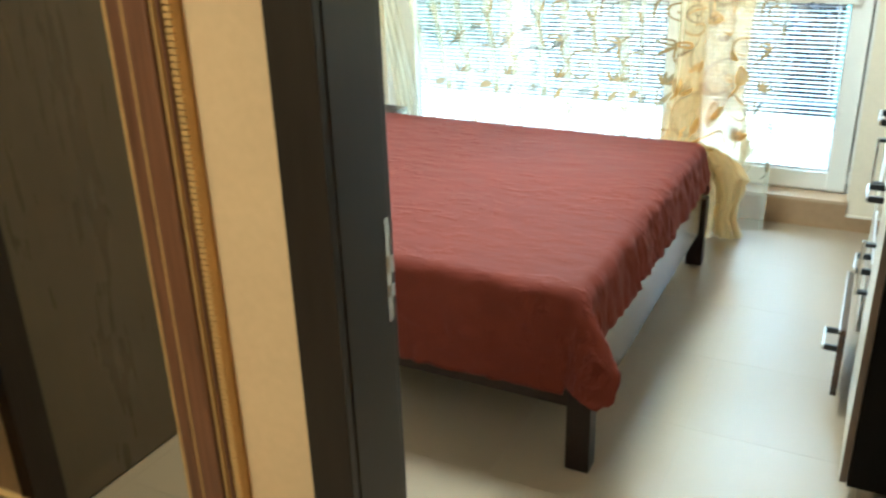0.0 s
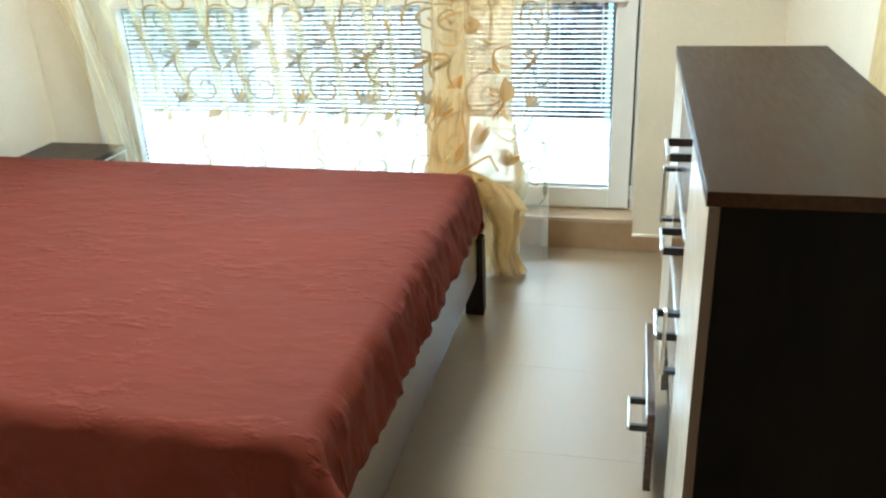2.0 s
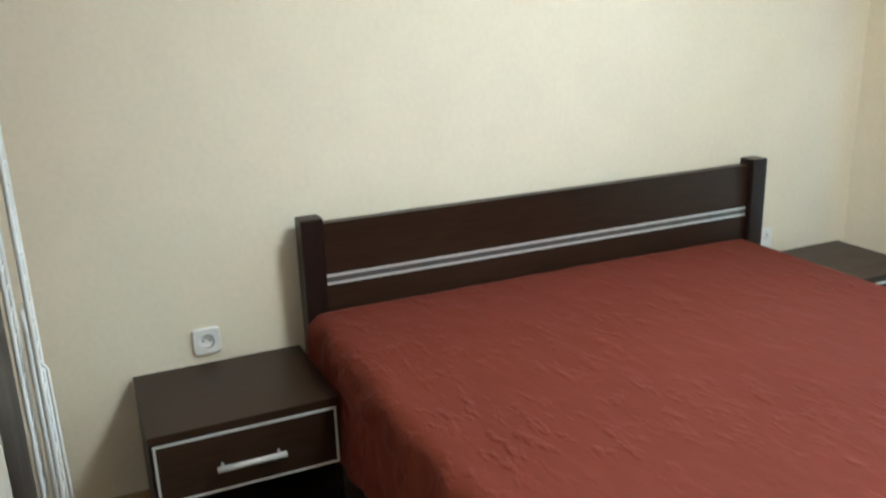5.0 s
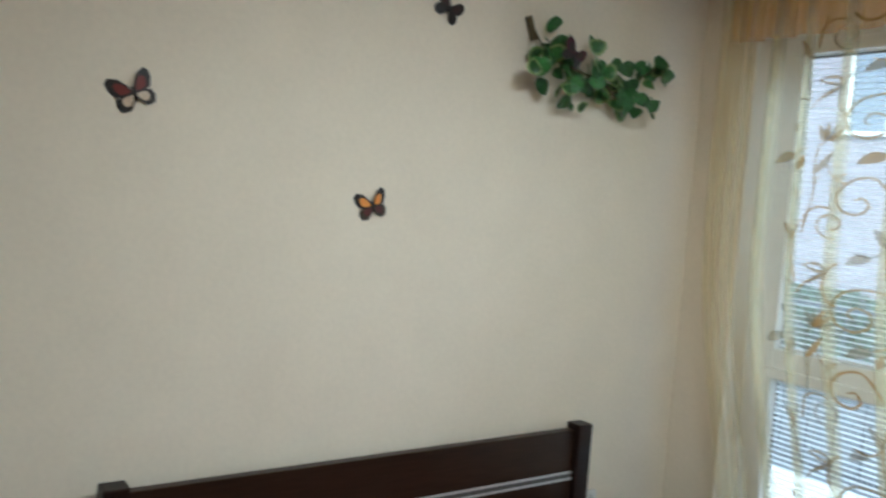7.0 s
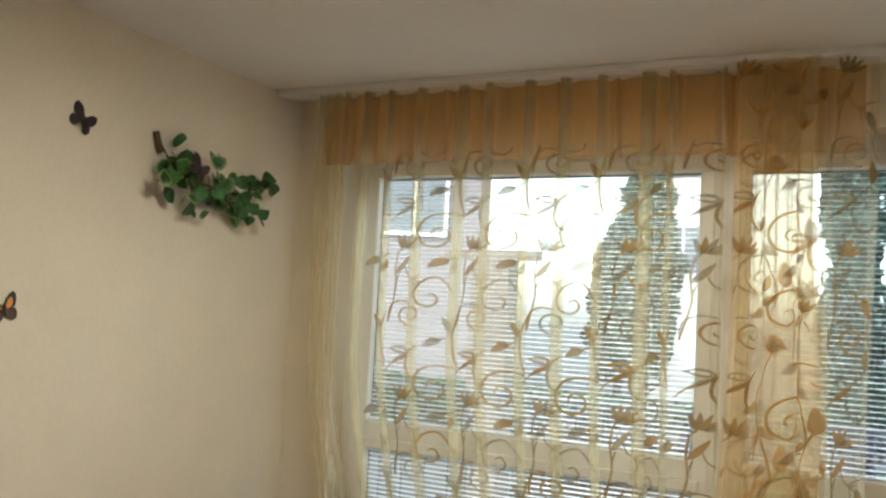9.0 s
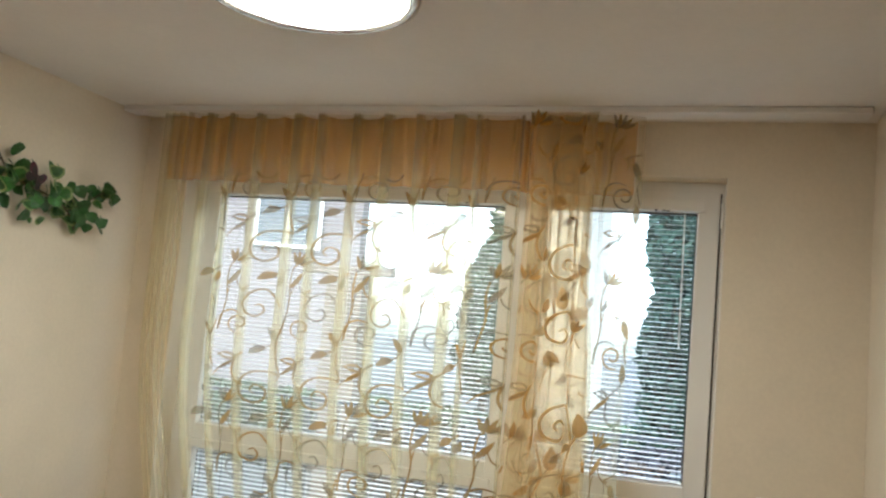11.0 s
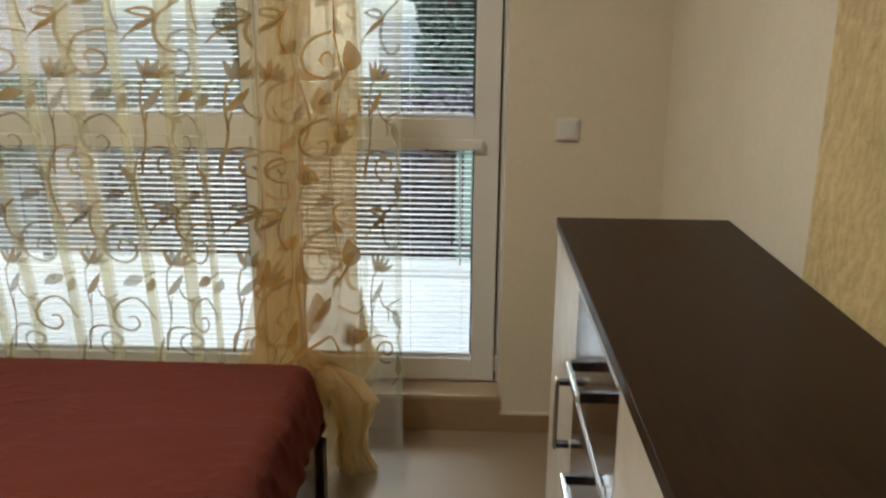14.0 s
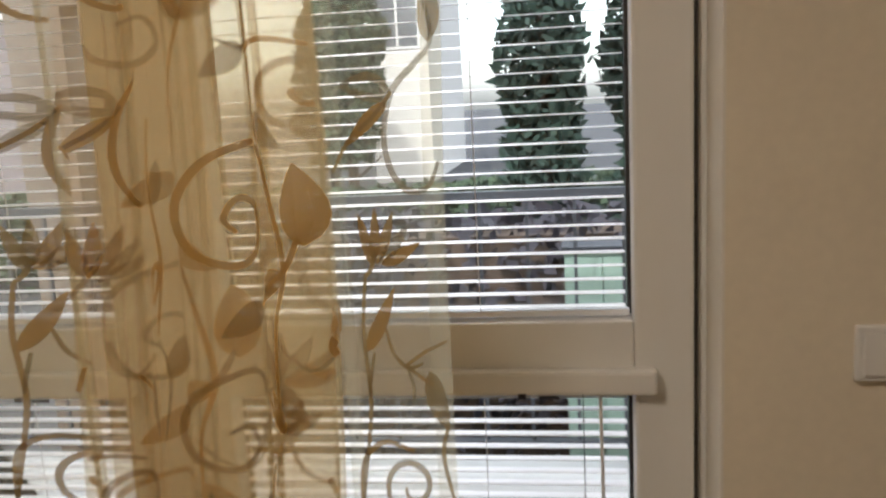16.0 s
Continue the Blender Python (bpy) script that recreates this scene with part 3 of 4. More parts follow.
def blind(x0, x1, z0, z1, head, wand):
    b = thing("venetian_blind", (x0, 4.752, z0), "white aluminium mini blind fixed to the window sash", "blind", "window blinds")
    part("headrail", box(B(), -0.028, x1 - x0 + 0.030, -0.055, -0.0305, z1 - z0 + 0.003, z1 - z0 + head, 0.006), PVC, b)
    me = slat_mesh(x1 - x0 - 0.016)
    k, z = 0, 0.016
    while z < z1 - z0 - 0.004:
        sl = new("slat", me)
        sl.parent, sl.location = b, (0.006, 0.0, z)
        sl.rotation_euler = (0.07 + 0.04 * math.sin(k * 1.7), 0.0, 0.0)
        z, k = z + 0.0202, k + 1
    part("bottom_rail", box(B(), 0.004, x1 - x0 - 0.004, -0.008, 0.008, 0.001, 0.010, 0.002), SLAT, b)
    for f in (0.12, 0.5, 0.88) if x1 - x0 > 1 else (0.14, 0.64):
        bm = B()
        tube(bm, [((x1 - x0) * f, -0.0095, 0.01), ((x1 - x0) * f, -0.0095, z1 - z0)], 0.0007, 4)
        part("cord", bm, WHITEPL, b)
    if wand:
        bm = B()
        tube(bm, [(x1 - x0 - 0.045, -0.020, z1 - z0 - wand), (x1 - x0 - 0.05, -0.024, z1 - z0)], 0.0028, 8)
        part("wand", bm, WHITEPL, b)
        bm = B()
        tube(bm, [(x1 - x0 - 0.075, -0.020, z1 - z0 - wand * 0.75), (x1 - x0 - 0.075, -0.020, z1 - z0)], 0.0009, 5)
        tube(bm, [(x1 - x0 - 0.075, -0.020, z1 - z0 - wand * 0.75 - 0.03), (x1 - x0 - 0.075, -0.020, z1 - z0 - wand * 0.75)], [0.005, 0.002], 8)
        part("pull_cord", bm, BLACKPL, b)
    bm = B()
    box(bm, x1 - x0 - 0.170, x1 - x0 - 0.158, -0.0565, -0.055, z1 - z0 - 0.001, z1 - z0 + 0.007)
    box(bm, x1 - x0 - 0.140, x1 - x0 - 0.110, -0.0565, -0.055, z1 - z0 - 0.001, z1 - z0 + 0.004)
    part("clip", bm, BLACKPL, b, "dark plastic clips")
    return b


blind(-0.730, -0.107, 1.124, 2.216, 0.052, 0.55)
blind(-0.730, -0.107, 0.236, 1.014, 0.040, 0.42)
blind(-2.326, -0.912, 1.124, 2.216, 0.052, 0)
blind(-2.326, -0.912, 0.236, 1.010, 0.044, 0)

# ---- curtains ----
def ease(a, b, t):
    t = min(1, max(0, t))
    return a + (b - a) * t * t * (3 - 2 * t)


def pleat(s):
    """Which pleat of the left curtain s lies in, past its bunched edge, and how far through it."""
    q = (s - 2.20) / 0.21 + 11
    return math.floor(q), q - math.floor(q)


def left_cloth(s, z):
    """Point of the left curtain: s metres along the cloth, z height."""
    E, W = 0.42, 2.62
    xl = ease(-2.30, -2.50, (z - 0.25) / 1.3)
    xe = xl + 0.15
    if s < E:
        # tight pleats bunched against the wall
        q = s / E * 3.5
        f = q / 3.5
        x = xl + 0.15 * f + 0.022 * math.sin(math.tau * q) + 0.008 * noise.noise(Vector((q * 2, z * 0.8, 3.0)))
        y = 4.470 + 0.026 * math.cos(math.tau * q + 0.6 * math.sin(z * 1.3)) - 0.03 * f
        return Vector((x, y, z))
    s -= E
    L = W - E
    k, t = pleat(s)
    stops = ((0.0, 0.0), (0.54, 0.54), (0.70, 0.71), (0.80, 0.53), (0.90, 0.69), (1.0, 0.54))
    for (t0, u0), (t1, u1) in zip(stops, stops[1:]):
        if t <= t1:
            break
    h = (t - t0) / (t1 - t0)
    u = (u0 + (u1 - u0) * h) / 0.54
    lay = stops.index((t0, u0))
    here, there = (L + (j - 11 + (0.55 * noise.noise(Vector((j * 1.73, 5.0, z * 0.12))) if j < 11 else 0)) * 0.21 for j in (k, k + 1))
    g = here + u * (there - here)
    x = xe + (-0.80 - xe) * (g / L)
    y = 4.455 + 0.016 * math.sin(math.pi * min(1, t / 0.7)) * (0.7 + 0.6 * noise.noise(Vector((k * 3.1, z * 0.4, 2.0)))) - 0.005 * max(0, lay - 1) - 0.004 * math.sin(math.pi * h) + 0.006 * math.sin(9 * t + z)
    return Vector((min(max(x, xl - 0.01), -0.79), y, z))


def right_cloth(s, z):
    """Point of the gathered right curtain: five breadths folded over one another, then one flat breadth at its free edge."""
    G, L = 1.75, 1.92
    drape = ease(0, 1, (0.80 - z) / 0.32)
    if s < G:
        ends, turns = (0.0, 1.0, 0.06, 0.92, 0.0, 1.0), (0.0, 0.36, 0.70, 1.03, 1.38, 1.75)
        k = min(4, sum(s >= q for q in turns[1:5]))
        t = k + (s - turns[k]) / (turns[k + 1] - turns[k])
        f = ends[k] + (ends[k + 1] - ends[k]) * (t - k)
        x = ease(-0.740, -0.780, (1.7 - z) / 0.9) + f * ease(0.250, 0.305, (2.1 - z) / 1.1)
        ph = math.tau * f * (2.6, 3.4, 2.9, 3.7, 2.2)[k] + 1.8 * noise.noise(Vector((k * 3.0, z * 0.5, 3.0))) + k
        amp = (0.019 + 0.012 * noise.noise(Vector((s * 3, z * 0.6, 9.0)))) * (0.75 if k == 4 else 1)
        y = 4.490 - 0.020 * k + 0.030 * (math.sin(math.pi * min(1, max(0, (t - k)))) - 1) * (1 if k else 0) * 0.2 + amp * math.sin(ph)
        x += 0.018 * math.cos(ph)
        if z < 0.95:
            drape *= 1 - 0.9 * ease(0, 1, (f - 0.5) / 0.5)
            puff = math.exp(-((z - 0.42) / 0.12) ** 2)
            crump = noise.noise(Vector((s * 7, z * 14, 5.0)))
            y -= drape * (0.33 - 0.15 * ease(0, 1, (0.35 - z) / 0.35)) + puff * (0.05 + 0.10 * crump)
            x += drape * 0.035 + puff * (f - 0.4) * 0.10 + 0.05 * puff * noise.noise(Vector((s * 6, z * 9, 1.0)))
            z = max(z + 0.045 * puff * crump, 0.008)
        return Vector((x, y, z))
    f = (s - G) / (L - G)
    e = ease(-0.338, -0.315, (z - 1.2) / 0.9)
    x = ease(-0.475, -0.485, (z - 1.2) / 0.9) * (1 - f) + e * f
    y = 4.430 + 0.025 * f + 0.010 * math.sin(f * 5.5 + z * 0.8) - 0.05 * drape * (1 - f)
    return Vector((x, y, z))


def cloth(parent, fn, L, z0, z1, ns, nz, first=0.0, material=None):
    bm = B()
    at = [first + (L - first) * i / ns for i in range(ns + 1)]
    g = [[bm.verts.new(fn(q, z0(q) + (z1 - z0(q)) * j / nz)) for j in range(nz + 1)] for q in at]
    for a, b in zip(g, g[1:]):
        for j in range(nz):
            bm.faces.new((a[j], b[j], b[j + 1], a[j + 1]))
    return part("sheer_panel", bm, material or SHEER, parent, smooth=True)


def flow(*pts, n=7):
    """A smooth line through the given points (across, down)."""
    p = [pts[0], *pts, pts[-1]]
    out = []
    for a, b, c, d in zip(p, p[1:], p[2:], p[3:]):
        for i in range(n):
            t = i / n
            out.append(tuple(0.5 * (2 * b[k] + (c[k] - a[k]) * t + (2 * a[k] - 5 * b[k] + 4 * c[k] - d[k]) * t * t + (3 * b[k] - a[k] - 3 * c[k] + d[k]) * t ** 3) for k in (0, 1)))
    return [*out, pts[-1]]


def curl(cx, cv, r, turns, a0, way=1, n=30):
    """A spiral drawn from its outer end inwards."""
    return [(cx + way * r * (1 - 0.80 * t) * math.cos(a0 + turns * math.tau * t), cv + r * (1 - 0.80 * t) * math.sin(a0 + turns * math.tau * t)) for t in [i / n for i in range(n + 1)]]


def motif_shapes():
    """Lines (points, width) and leaves (base, tip, width, open) of one repeat, 0.42 wide and 0.61 high, measured across and down."""
    a, b = 0.265, 0.264
    lines = [
        # spray with the small spiral, flower and hook
        (curl(a + 0.092, 0.0, 0.047, 1.3, 1.2, 1), 0.0085),
        (flow((a + 0.012, 0.035), (a + 0.020, -0.03), (a + 0.055, -0.055), (a + 0.098, -0.046)), 0.0075),
        (flow((a + 0.138, 0.105), (a + 0.120, 0.122), (a + 0.092, 0.150), (a + 0.080, 0.195), (a + 0.086, 0.232), (a + 0.108, 0.258), (a + 0.134, 0.255), (a + 0.148, 0.228)), 0.0085),
        (flow((a + 0.138, 0.105), (a + 0.142, 0.085), (a + 0.134, 0.055)), 0.006),
        (flow((a + 0.092, 0.150), (a + 0.066, 0.175), (a + 0.030, 0.200), (a + 0.004, 0.235)), 0.0055),
        (flow((a + 0.040, 0.355), (a + 0.032, 0.42), (a + 0.036, 0.50), (a + 0.028, 0.56), (a + 0.012, 0.645)), 0.0065),
        (flow((a + 0.040, 0.355), (a + 0.050, 0.345), (a + 0.058, 0.325)), 0.006),
        (flow((a + 0.046, 0.445), (a + 0.040, 0.47), (a + 0.034, 0.50)), 0.005),
        (flow((a + 0.066, 0.415), (a + 0.076, 0.445), (a + 0.096, 0.462), (a + 0.117, 0.458)), 0.0055),
        (flow((a + 0.092, 0.460), (a + 0.120, 0.445), (a + 0.150, 0.436)), 0.005),
        (flow((a + 0.094, 0.460), (a + 0.102, 0.485), (a + 0.100, 0.508)), 0.005),
        (flow((a + 0.094, 0.460), (a + 0.118, 0.478), (a + 0.132, 0.488)), 0.005),
        (flow((a + 0.146, 0.540), (a + 0.138, 0.575), (a + 0.150, 0.635)), 0.006),
        # tall spray with the wide spiral
        (flow((0.222, b + 0.035), (0.205, b + 0.075), (0.170, b + 0.10), (0.140, b + 0.118)), 0.0065),
        (flow((0.196, b - 0.345), (0.178, b - 0.29), (0.158, b - 0.20), (0.165, b - 0.10), (0.190, b - 0.02), (0.206, b + 0.07), (0.190, b + 0.15), (0.190, b + 0.265)), 0.0062),
        (flow((0.190, b - 0.02), (0.176, b - 0.055), (0.128, b - 0.068), (0.075, b - 0.052), (0.046, b - 0.002), (0.058, b + 0.050), (0.098, b + 0.068), (0.132, b + 0.045), (0.132, b + 0.005), (0.102, b - 0.008), (0.086, b + 0.014), (0.098, b + 0.030)), 0.009),
        (flow((0.160, b + 0.265), (0.120, b + 0.195), (0.070, b + 0.205), (0.042, b + 0.250), (0.052, b + 0.295), (0.088, b + 0.310), (0.112, b + 0.285), (0.100, b + 0.258), (0.080, b + 0.266)), 0.0085),
        (flow((0.158, b - 0.20), (0.128, b - 0.170), (0.090, b - 0.180)), 0.0055),
        (flow((0.185, b + 0.15), (0.225, b + 0.185), (0.245, b + 0.170)), 0.005),
        (flow((0.020, b - 0.10), (0.010, b - 0.03), (0.026, b + 0.06), (0.012, b + 0.15)), 0.0055),
        (flow((0.012, b + 0.15), (0.030, b + 0.20), (0.014, b + 0.28)), 0.005),
    ]
    leaves = [
        ((a + 0.138, 0.098), (a + 0.136, 0.022), 0.026, 0), ((a + 0.092, 0.150), (a + 0.020, 0.140), 0.032, 1),
        ((a + 0.086, 0.160), (a + 0.026, 0.206), 0.017, 0), ((a + 0.034, 0.445), (a + 0.082, 0.368), 0.020, 0),
        ((a + 0.124, 0.468), (a + 0.148, 0.545), 0.026, 0),
        ((0.226, b + 0.045), (0.222, b - 0.045), 0.042, 0), ((0.205, b + 0.075), (0.160, b + 0.112), 0.026, 0),
        ((0.165, b - 0.10), (0.212, b - 0.062), 0.030, 0), ((0.140, b + 0.118), (0.078, b + 0.150), 0.034, 0),
        ((0.190, b + 0.205), (0.224, b + 0.248), 0.030, 0), ((0.128, b - 0.172), (0.074, b - 0.140), 0.030, 0),
        ((0.158, b - 0.20), (0.126, b - 0.262), 0.022, 0), ((0.012, b + 0.00), (0.030, b - 0.055), 0.022, 0),
        ((0.022, b + 0.06), (0.004, b + 0.115), 0.022, 1), ((0.028, b + 0.20), (0.048, b + 0.145), 0.024, 0),
        ((0.245, b + 0.170), (0.262, b + 0.120), 0.022, 0),
    ]
    for k in range(5):
        t = -0.45 + k * 0.42
        leaves.append(((a + 0.050 + 0.004 * k, 0.340), (a + 0.050 + 0.062 * math.sin(t) + 0.012, 0.338 - 0.062 * math.cos(t)), 0.015, 0))
        leaves.append(((0.196, b - 0.345), (0.192 + 0.052 * math.sin(t - 0.3), b - 0.345 - 0.052 * math.cos(t - 0.3)), 0.014, 0))
    return lines, leaves


def embroider(parent, fn, L, z0, z1, first=0.0, last=9.0, base=1.0, edge=0.0, hidden=None, material=MOTIF):
    """Sew the repeats on a cloth of length L; edge: what the last repeat lies beyond the free edge."""
    bm = B()
    lines, leaves = motif_shapes()
    lift = Vector((0, -0.0018, 0))
    P = 0.61
    end = min(last, L)

    def at(s, z):
        return fn(min(max(s, 0.002), L - 0.002), z) + lift

    i = 0
    while L + edge - 0.42 * (i + 1) > first - 0.42:
        ox = L + edge - 0.42 * (i + 1)
        for j in range(-3, 5):
            oz = base + j * P
            for pts, w in lines:
                prev = None
                for k, (px, pv) in enumerate(pts):
                    q = pts[min(k + 1, len(pts) - 1)]
                    p = pts[max(k - 1, 0)]
                    tx, tv = q[0] - p[0], q[1] - p[1]
                    ln = math.hypot(tx, tv) or 1
                    ww = w * (0.35 + 0.65 * math.sin(math.pi * min(1, 0.12 + 0.88 * k / len(pts))) ** 0.6)
                    nx, nv = -tv / ln * ww / 2, tx / ln * ww / 2
                    s, z = ox + px, oz - pv
                    if (hidden and hidden(s)) or not (first + 0.004 < s < end - 0.004 and z0 + 0.01 < z < z1 - 0.01):
                        prev = None
                        continue
                    cur = (bm.verts.new(at(s + nx, z - nv)), bm.verts.new(at(s - nx, z + nv)))
                    if prev:
                        bm.faces.new((prev[0], cur[0], cur[1], prev[1]))
                    prev = cur
            for (bx, bv), (ex, ev), wd, hollow in leaves:
                s0, c0 = ox + bx, oz - bv
                if (hidden and (hidden(s0) or hidden(ox + ex) or pleat(s0 - 0.42)[0] != pleat(ox + ex - 0.42)[0])) or not (first + 0.01 < s0 < end - 0.002 and z0 + 0.04 < c0 < z1 - 0.04):
                    continue
                dx, dv = ex - bx, ev - bv
                ln = math.hypot(dx, dv)
                nx, nv = -dv / ln, dx / ln
                prev = None
                for k in range(10):
                    t = k / 9
                    h = wd / 2 * math.sin(math.pi * t ** 0.75) ** 0.85 + 0.0004
                    m = 0.10 * wd * math.sin(math.pi * t)
                    cur = [bm.verts.new(at(s0 + dx * t + nx * (e * h + m), c0 - dv * t - nv * (e * h + m))) for e in (-1, -0.35, 0.35, 1)]
                    if prev:
                        for e in ((0, 1), (2, 3)) if 2 < k < 8 and hollow else ((0, 1), (1, 2), (2, 3)):
                            bm.faces.new((prev[e[0]], cur[e[0]], cur[e[1]], prev[e[1]]))
                    prev = cur
        i += 1
    return part("woven_motif", bm, material, parent, "golden brown scroll and leaf pattern", kind="stuff")


def hem(s):
    return 0.30 if s < 0.35 else 0.05


cl = thing("curtain", (0, 0, 0), "sheer cream curtain with golden scrolls behind the bed", "curtain", "window curtains")
cloth(cl, left_cloth, 2.62, hem, 2.545, 380, 30)
embroider(cl, left_cloth, 2.62, 0.30, 2.30, first=0.62, edge=-0.03, hidden=lambda s: pleat(s - 0.42)[1] > 0.70)
cr = thing("curtain", (0, 0, 0), "sheer golden scroll curtain bunched against the bed corner", "curtain", "window curtains")
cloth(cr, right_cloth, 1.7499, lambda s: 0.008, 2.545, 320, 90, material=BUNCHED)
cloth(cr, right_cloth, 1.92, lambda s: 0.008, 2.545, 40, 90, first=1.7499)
embroider(cr, right_cloth, 1.92, 0.25, 2.545, first=1.745)
embroider(cr, right_cloth, 1.92, 0.42, 2.545, first=1.38, last=1.752, material=MOTIFSOFT)
embroider(cr, right_cloth, 1.92, 0.50, 2.28, first=0.70, last=1.03, base=0.86, material=MOTIFSOFT)
bm = B()
for lo, hi, off in ((1.894, 1.9195, 0.004), (1.765, 1.785, 0.003)):
    g = [[bm.verts.new(right_cloth(q, 0.012 + 2.5 * j / 60) - Vector((0, off, 0))) for j in range(61)] for q in (lo, hi)]
    for j in range(60):
        bm.faces.new((g[0][j], g[1][j], g[1][j + 1], g[0][j + 1]))
part("hem_band", bm, SHEER, cr, "double sewn edge", smooth=True)


def ruffle(parent):
    """Loose cloth of the bunch, puffed up over the bed corner and falling beside the leg."""
    bm = B()
    line = [(-0.61, 4.32, 0.42, 0.05), (-0.58, 4.20, 0.45, 0.065), (-0.54, 4.15, 0.445, 0.08), (-0.482, 4.13, 0.36, 0.085), (-0.470, 4.17, 0.28, 0.052), (-0.485, 4.23, 0.19, 0.046), (-0.490, 4.28, 0.10, 0.050), (-0.475, 4.31, 0.012, 0.062)]
    for shell in range(2):
        rows = []
        n = 42
        for i in range(n + 1):
            t = i / n * (len(line) - 1)
            k = min(int(t), len(line) - 2)
            f = t - k
            c = [line[k][j] * (1 - f) + line[k + 1][j] * f for j in range(4)]
            row = []
            for j in range(56):
                a = math.tau * j / 56
                r = c[3] * (1 - 0.2 * shell) * (1 + 0.16 * math.sin(9 * a + 3 * noise.noise(Vector((i * 0.09, shell, 1.0)))) + 0.42 * noise.noise(Vector((math.cos(a) * 1.6, math.sin(a) * 1.6, i * 0.16 + shell * 5))))
                down = 1 - min(1, max(0, (c[2] - 0.30) / 0.1))
                p = Vector((c[0] + r * math.cos(a), c[1] + r * math.sin(a) * (0.7 if down else 0.85), c[2] + (1 - down) * r * 0.55 * math.cos(a + 2.2)))
                p.y = max(p.y, 4.055)
                p.z = max(p.z, 0.006 + 0.002 * shell)
                row.append(bm.verts.new(p))
            rows.append(row)
        for u, v in zip(rows, rows[1:]):
            for j in range(56):
                bm.faces.new((u[j], u[(j + 1) % 56], v[(j + 1) % 56], v[j]))
    part("ruffle", bm, GATHER, parent, "puffed golden folds over the bed corner", smooth=True)


ruffle(cr)


# extra strip above the panes: colours the sheer as it looks without backlight
def top_shade(parent, x0, x1, y, layers=1):
    bm = B()
    for lay in range(layers):
        n = int((x1 - x0) / 0.005)
        g = [[bm.verts.new((x0 + (x1 - x0) * i / n + 0.012 * math.cos(i * 0.27 + lay), y - 0.03 * lay + 0.020 * math.sin(i * 0.26 + lay * 2 + 3.0 * noise.noise(Vector((i * 0.05, z * 0.7, 1.0 + lay)))), z + 0.002 * noise.noise(Vector((i * 0.1, 0, 0))))) for z in (2.246, 2.34, 2.44, 2.545)] for i in range(n + 1)]
        for a, b in zip(g, g[1:]):
            for j in range(3):
                bm.faces.new((a[j], b[j], b[j + 1], a[j + 1]))
    part("unlit_band", bm, UNLIT, parent, "golden band added where no light comes through the sheer", smooth=True)


top_shade(cl, -2.50, -0.785, 4.512)
top_shade(cr, -0.81, -0.36, 4.556)


# ---- wall fittings ----
def rounded_plate(bm, w, d, z0=0.0):
    box(bm, -w / 2, w / 2, -d, 0, -w / 2, w / 2, 0.004)


sw = thing("light_switch", (0.196, YW, 1.105), "square white plastic rocker switch on the wall by the window", "light switch")
bm = B()
rounded_plate(bm, 0.074, 0.012)
part("plate", bm, WHITEPL, sw)
bm = B()
box(bm, -0.029, 0.029, -0.0165, -0.0125, -0.029, 0.029, 0.002)
part("rocker", bm, WHITEPL, sw)


def socket(y):
    so = thing("power_socket", (XL, y, 0.486), "white recessed power socket above a bedside table", "power socket", "bedside sockets")
    bm = B()
    rings = []
    for rad, x, square in ((0.039, 0.0, 1), (0.039, 0.006, 1), (0.036, 0.0105, 1), (0.0215, 0.0105, 0), (0.0205, 0.009, 0), (0.0195, 0.0012, 0)):
        ring = []
        for k in range(32):
            c, q = math.cos(k * math.tau / 32), math.sin(k * math.tau / 32)
            w = (abs(c) ** 9 + abs(q) ** 9) ** (-1 / 9) if square else 1
            ring.append(bm.verts.new((x, rad * c * w, rad * q * w)))
        rings.append(ring)
    for u, v in zip(rings, rings[1:]):
        for k in range(32):
            bm.faces.new((u[k], u[(k + 1) % 32], v[(k + 1) % 32], v[k]))
    part("plate", bm, WHITEPL, so)
    bm = B()
    tube(bm, [(0.0004, 0, 0), (0.0016, 0, 0)], 0.0192, 24)
    for q in (-1, 1):
        box(bm, 0.0017, 0.0075, -0.0035, 0.0035, q * 0.0175 - 0.0018, q * 0.0175 + 0.0018)
    w = part("well", bm, WHITEPL, so)
    bm = B()
    for dy in (-0.0095, 0.0095):
        tube(bm, [(0.0017, dy, 0), (0.0023, dy, 0)], 0.0028, 8)
    part("contact", bm, BLACKPL, w, "dark contact holes")
    return so


socket(2.112)
socket(4.184)

# ---- butterflies and ivy ----
def wing_mesh(bm, pts, thick=0.0012):
    lo = [bm.verts.new((0.0, y, z)) for y, z in pts]
    hi = [bm.verts.new((thick, y, z)) for y, z in pts]
    bm.faces.new(lo[::-1])
    bm.faces.new(hi)
    for i in range(len(pts)):
        k = (i + 1) % len(pts)
        bm.faces.new((lo[i], lo[k], hi[k], hi[i]))


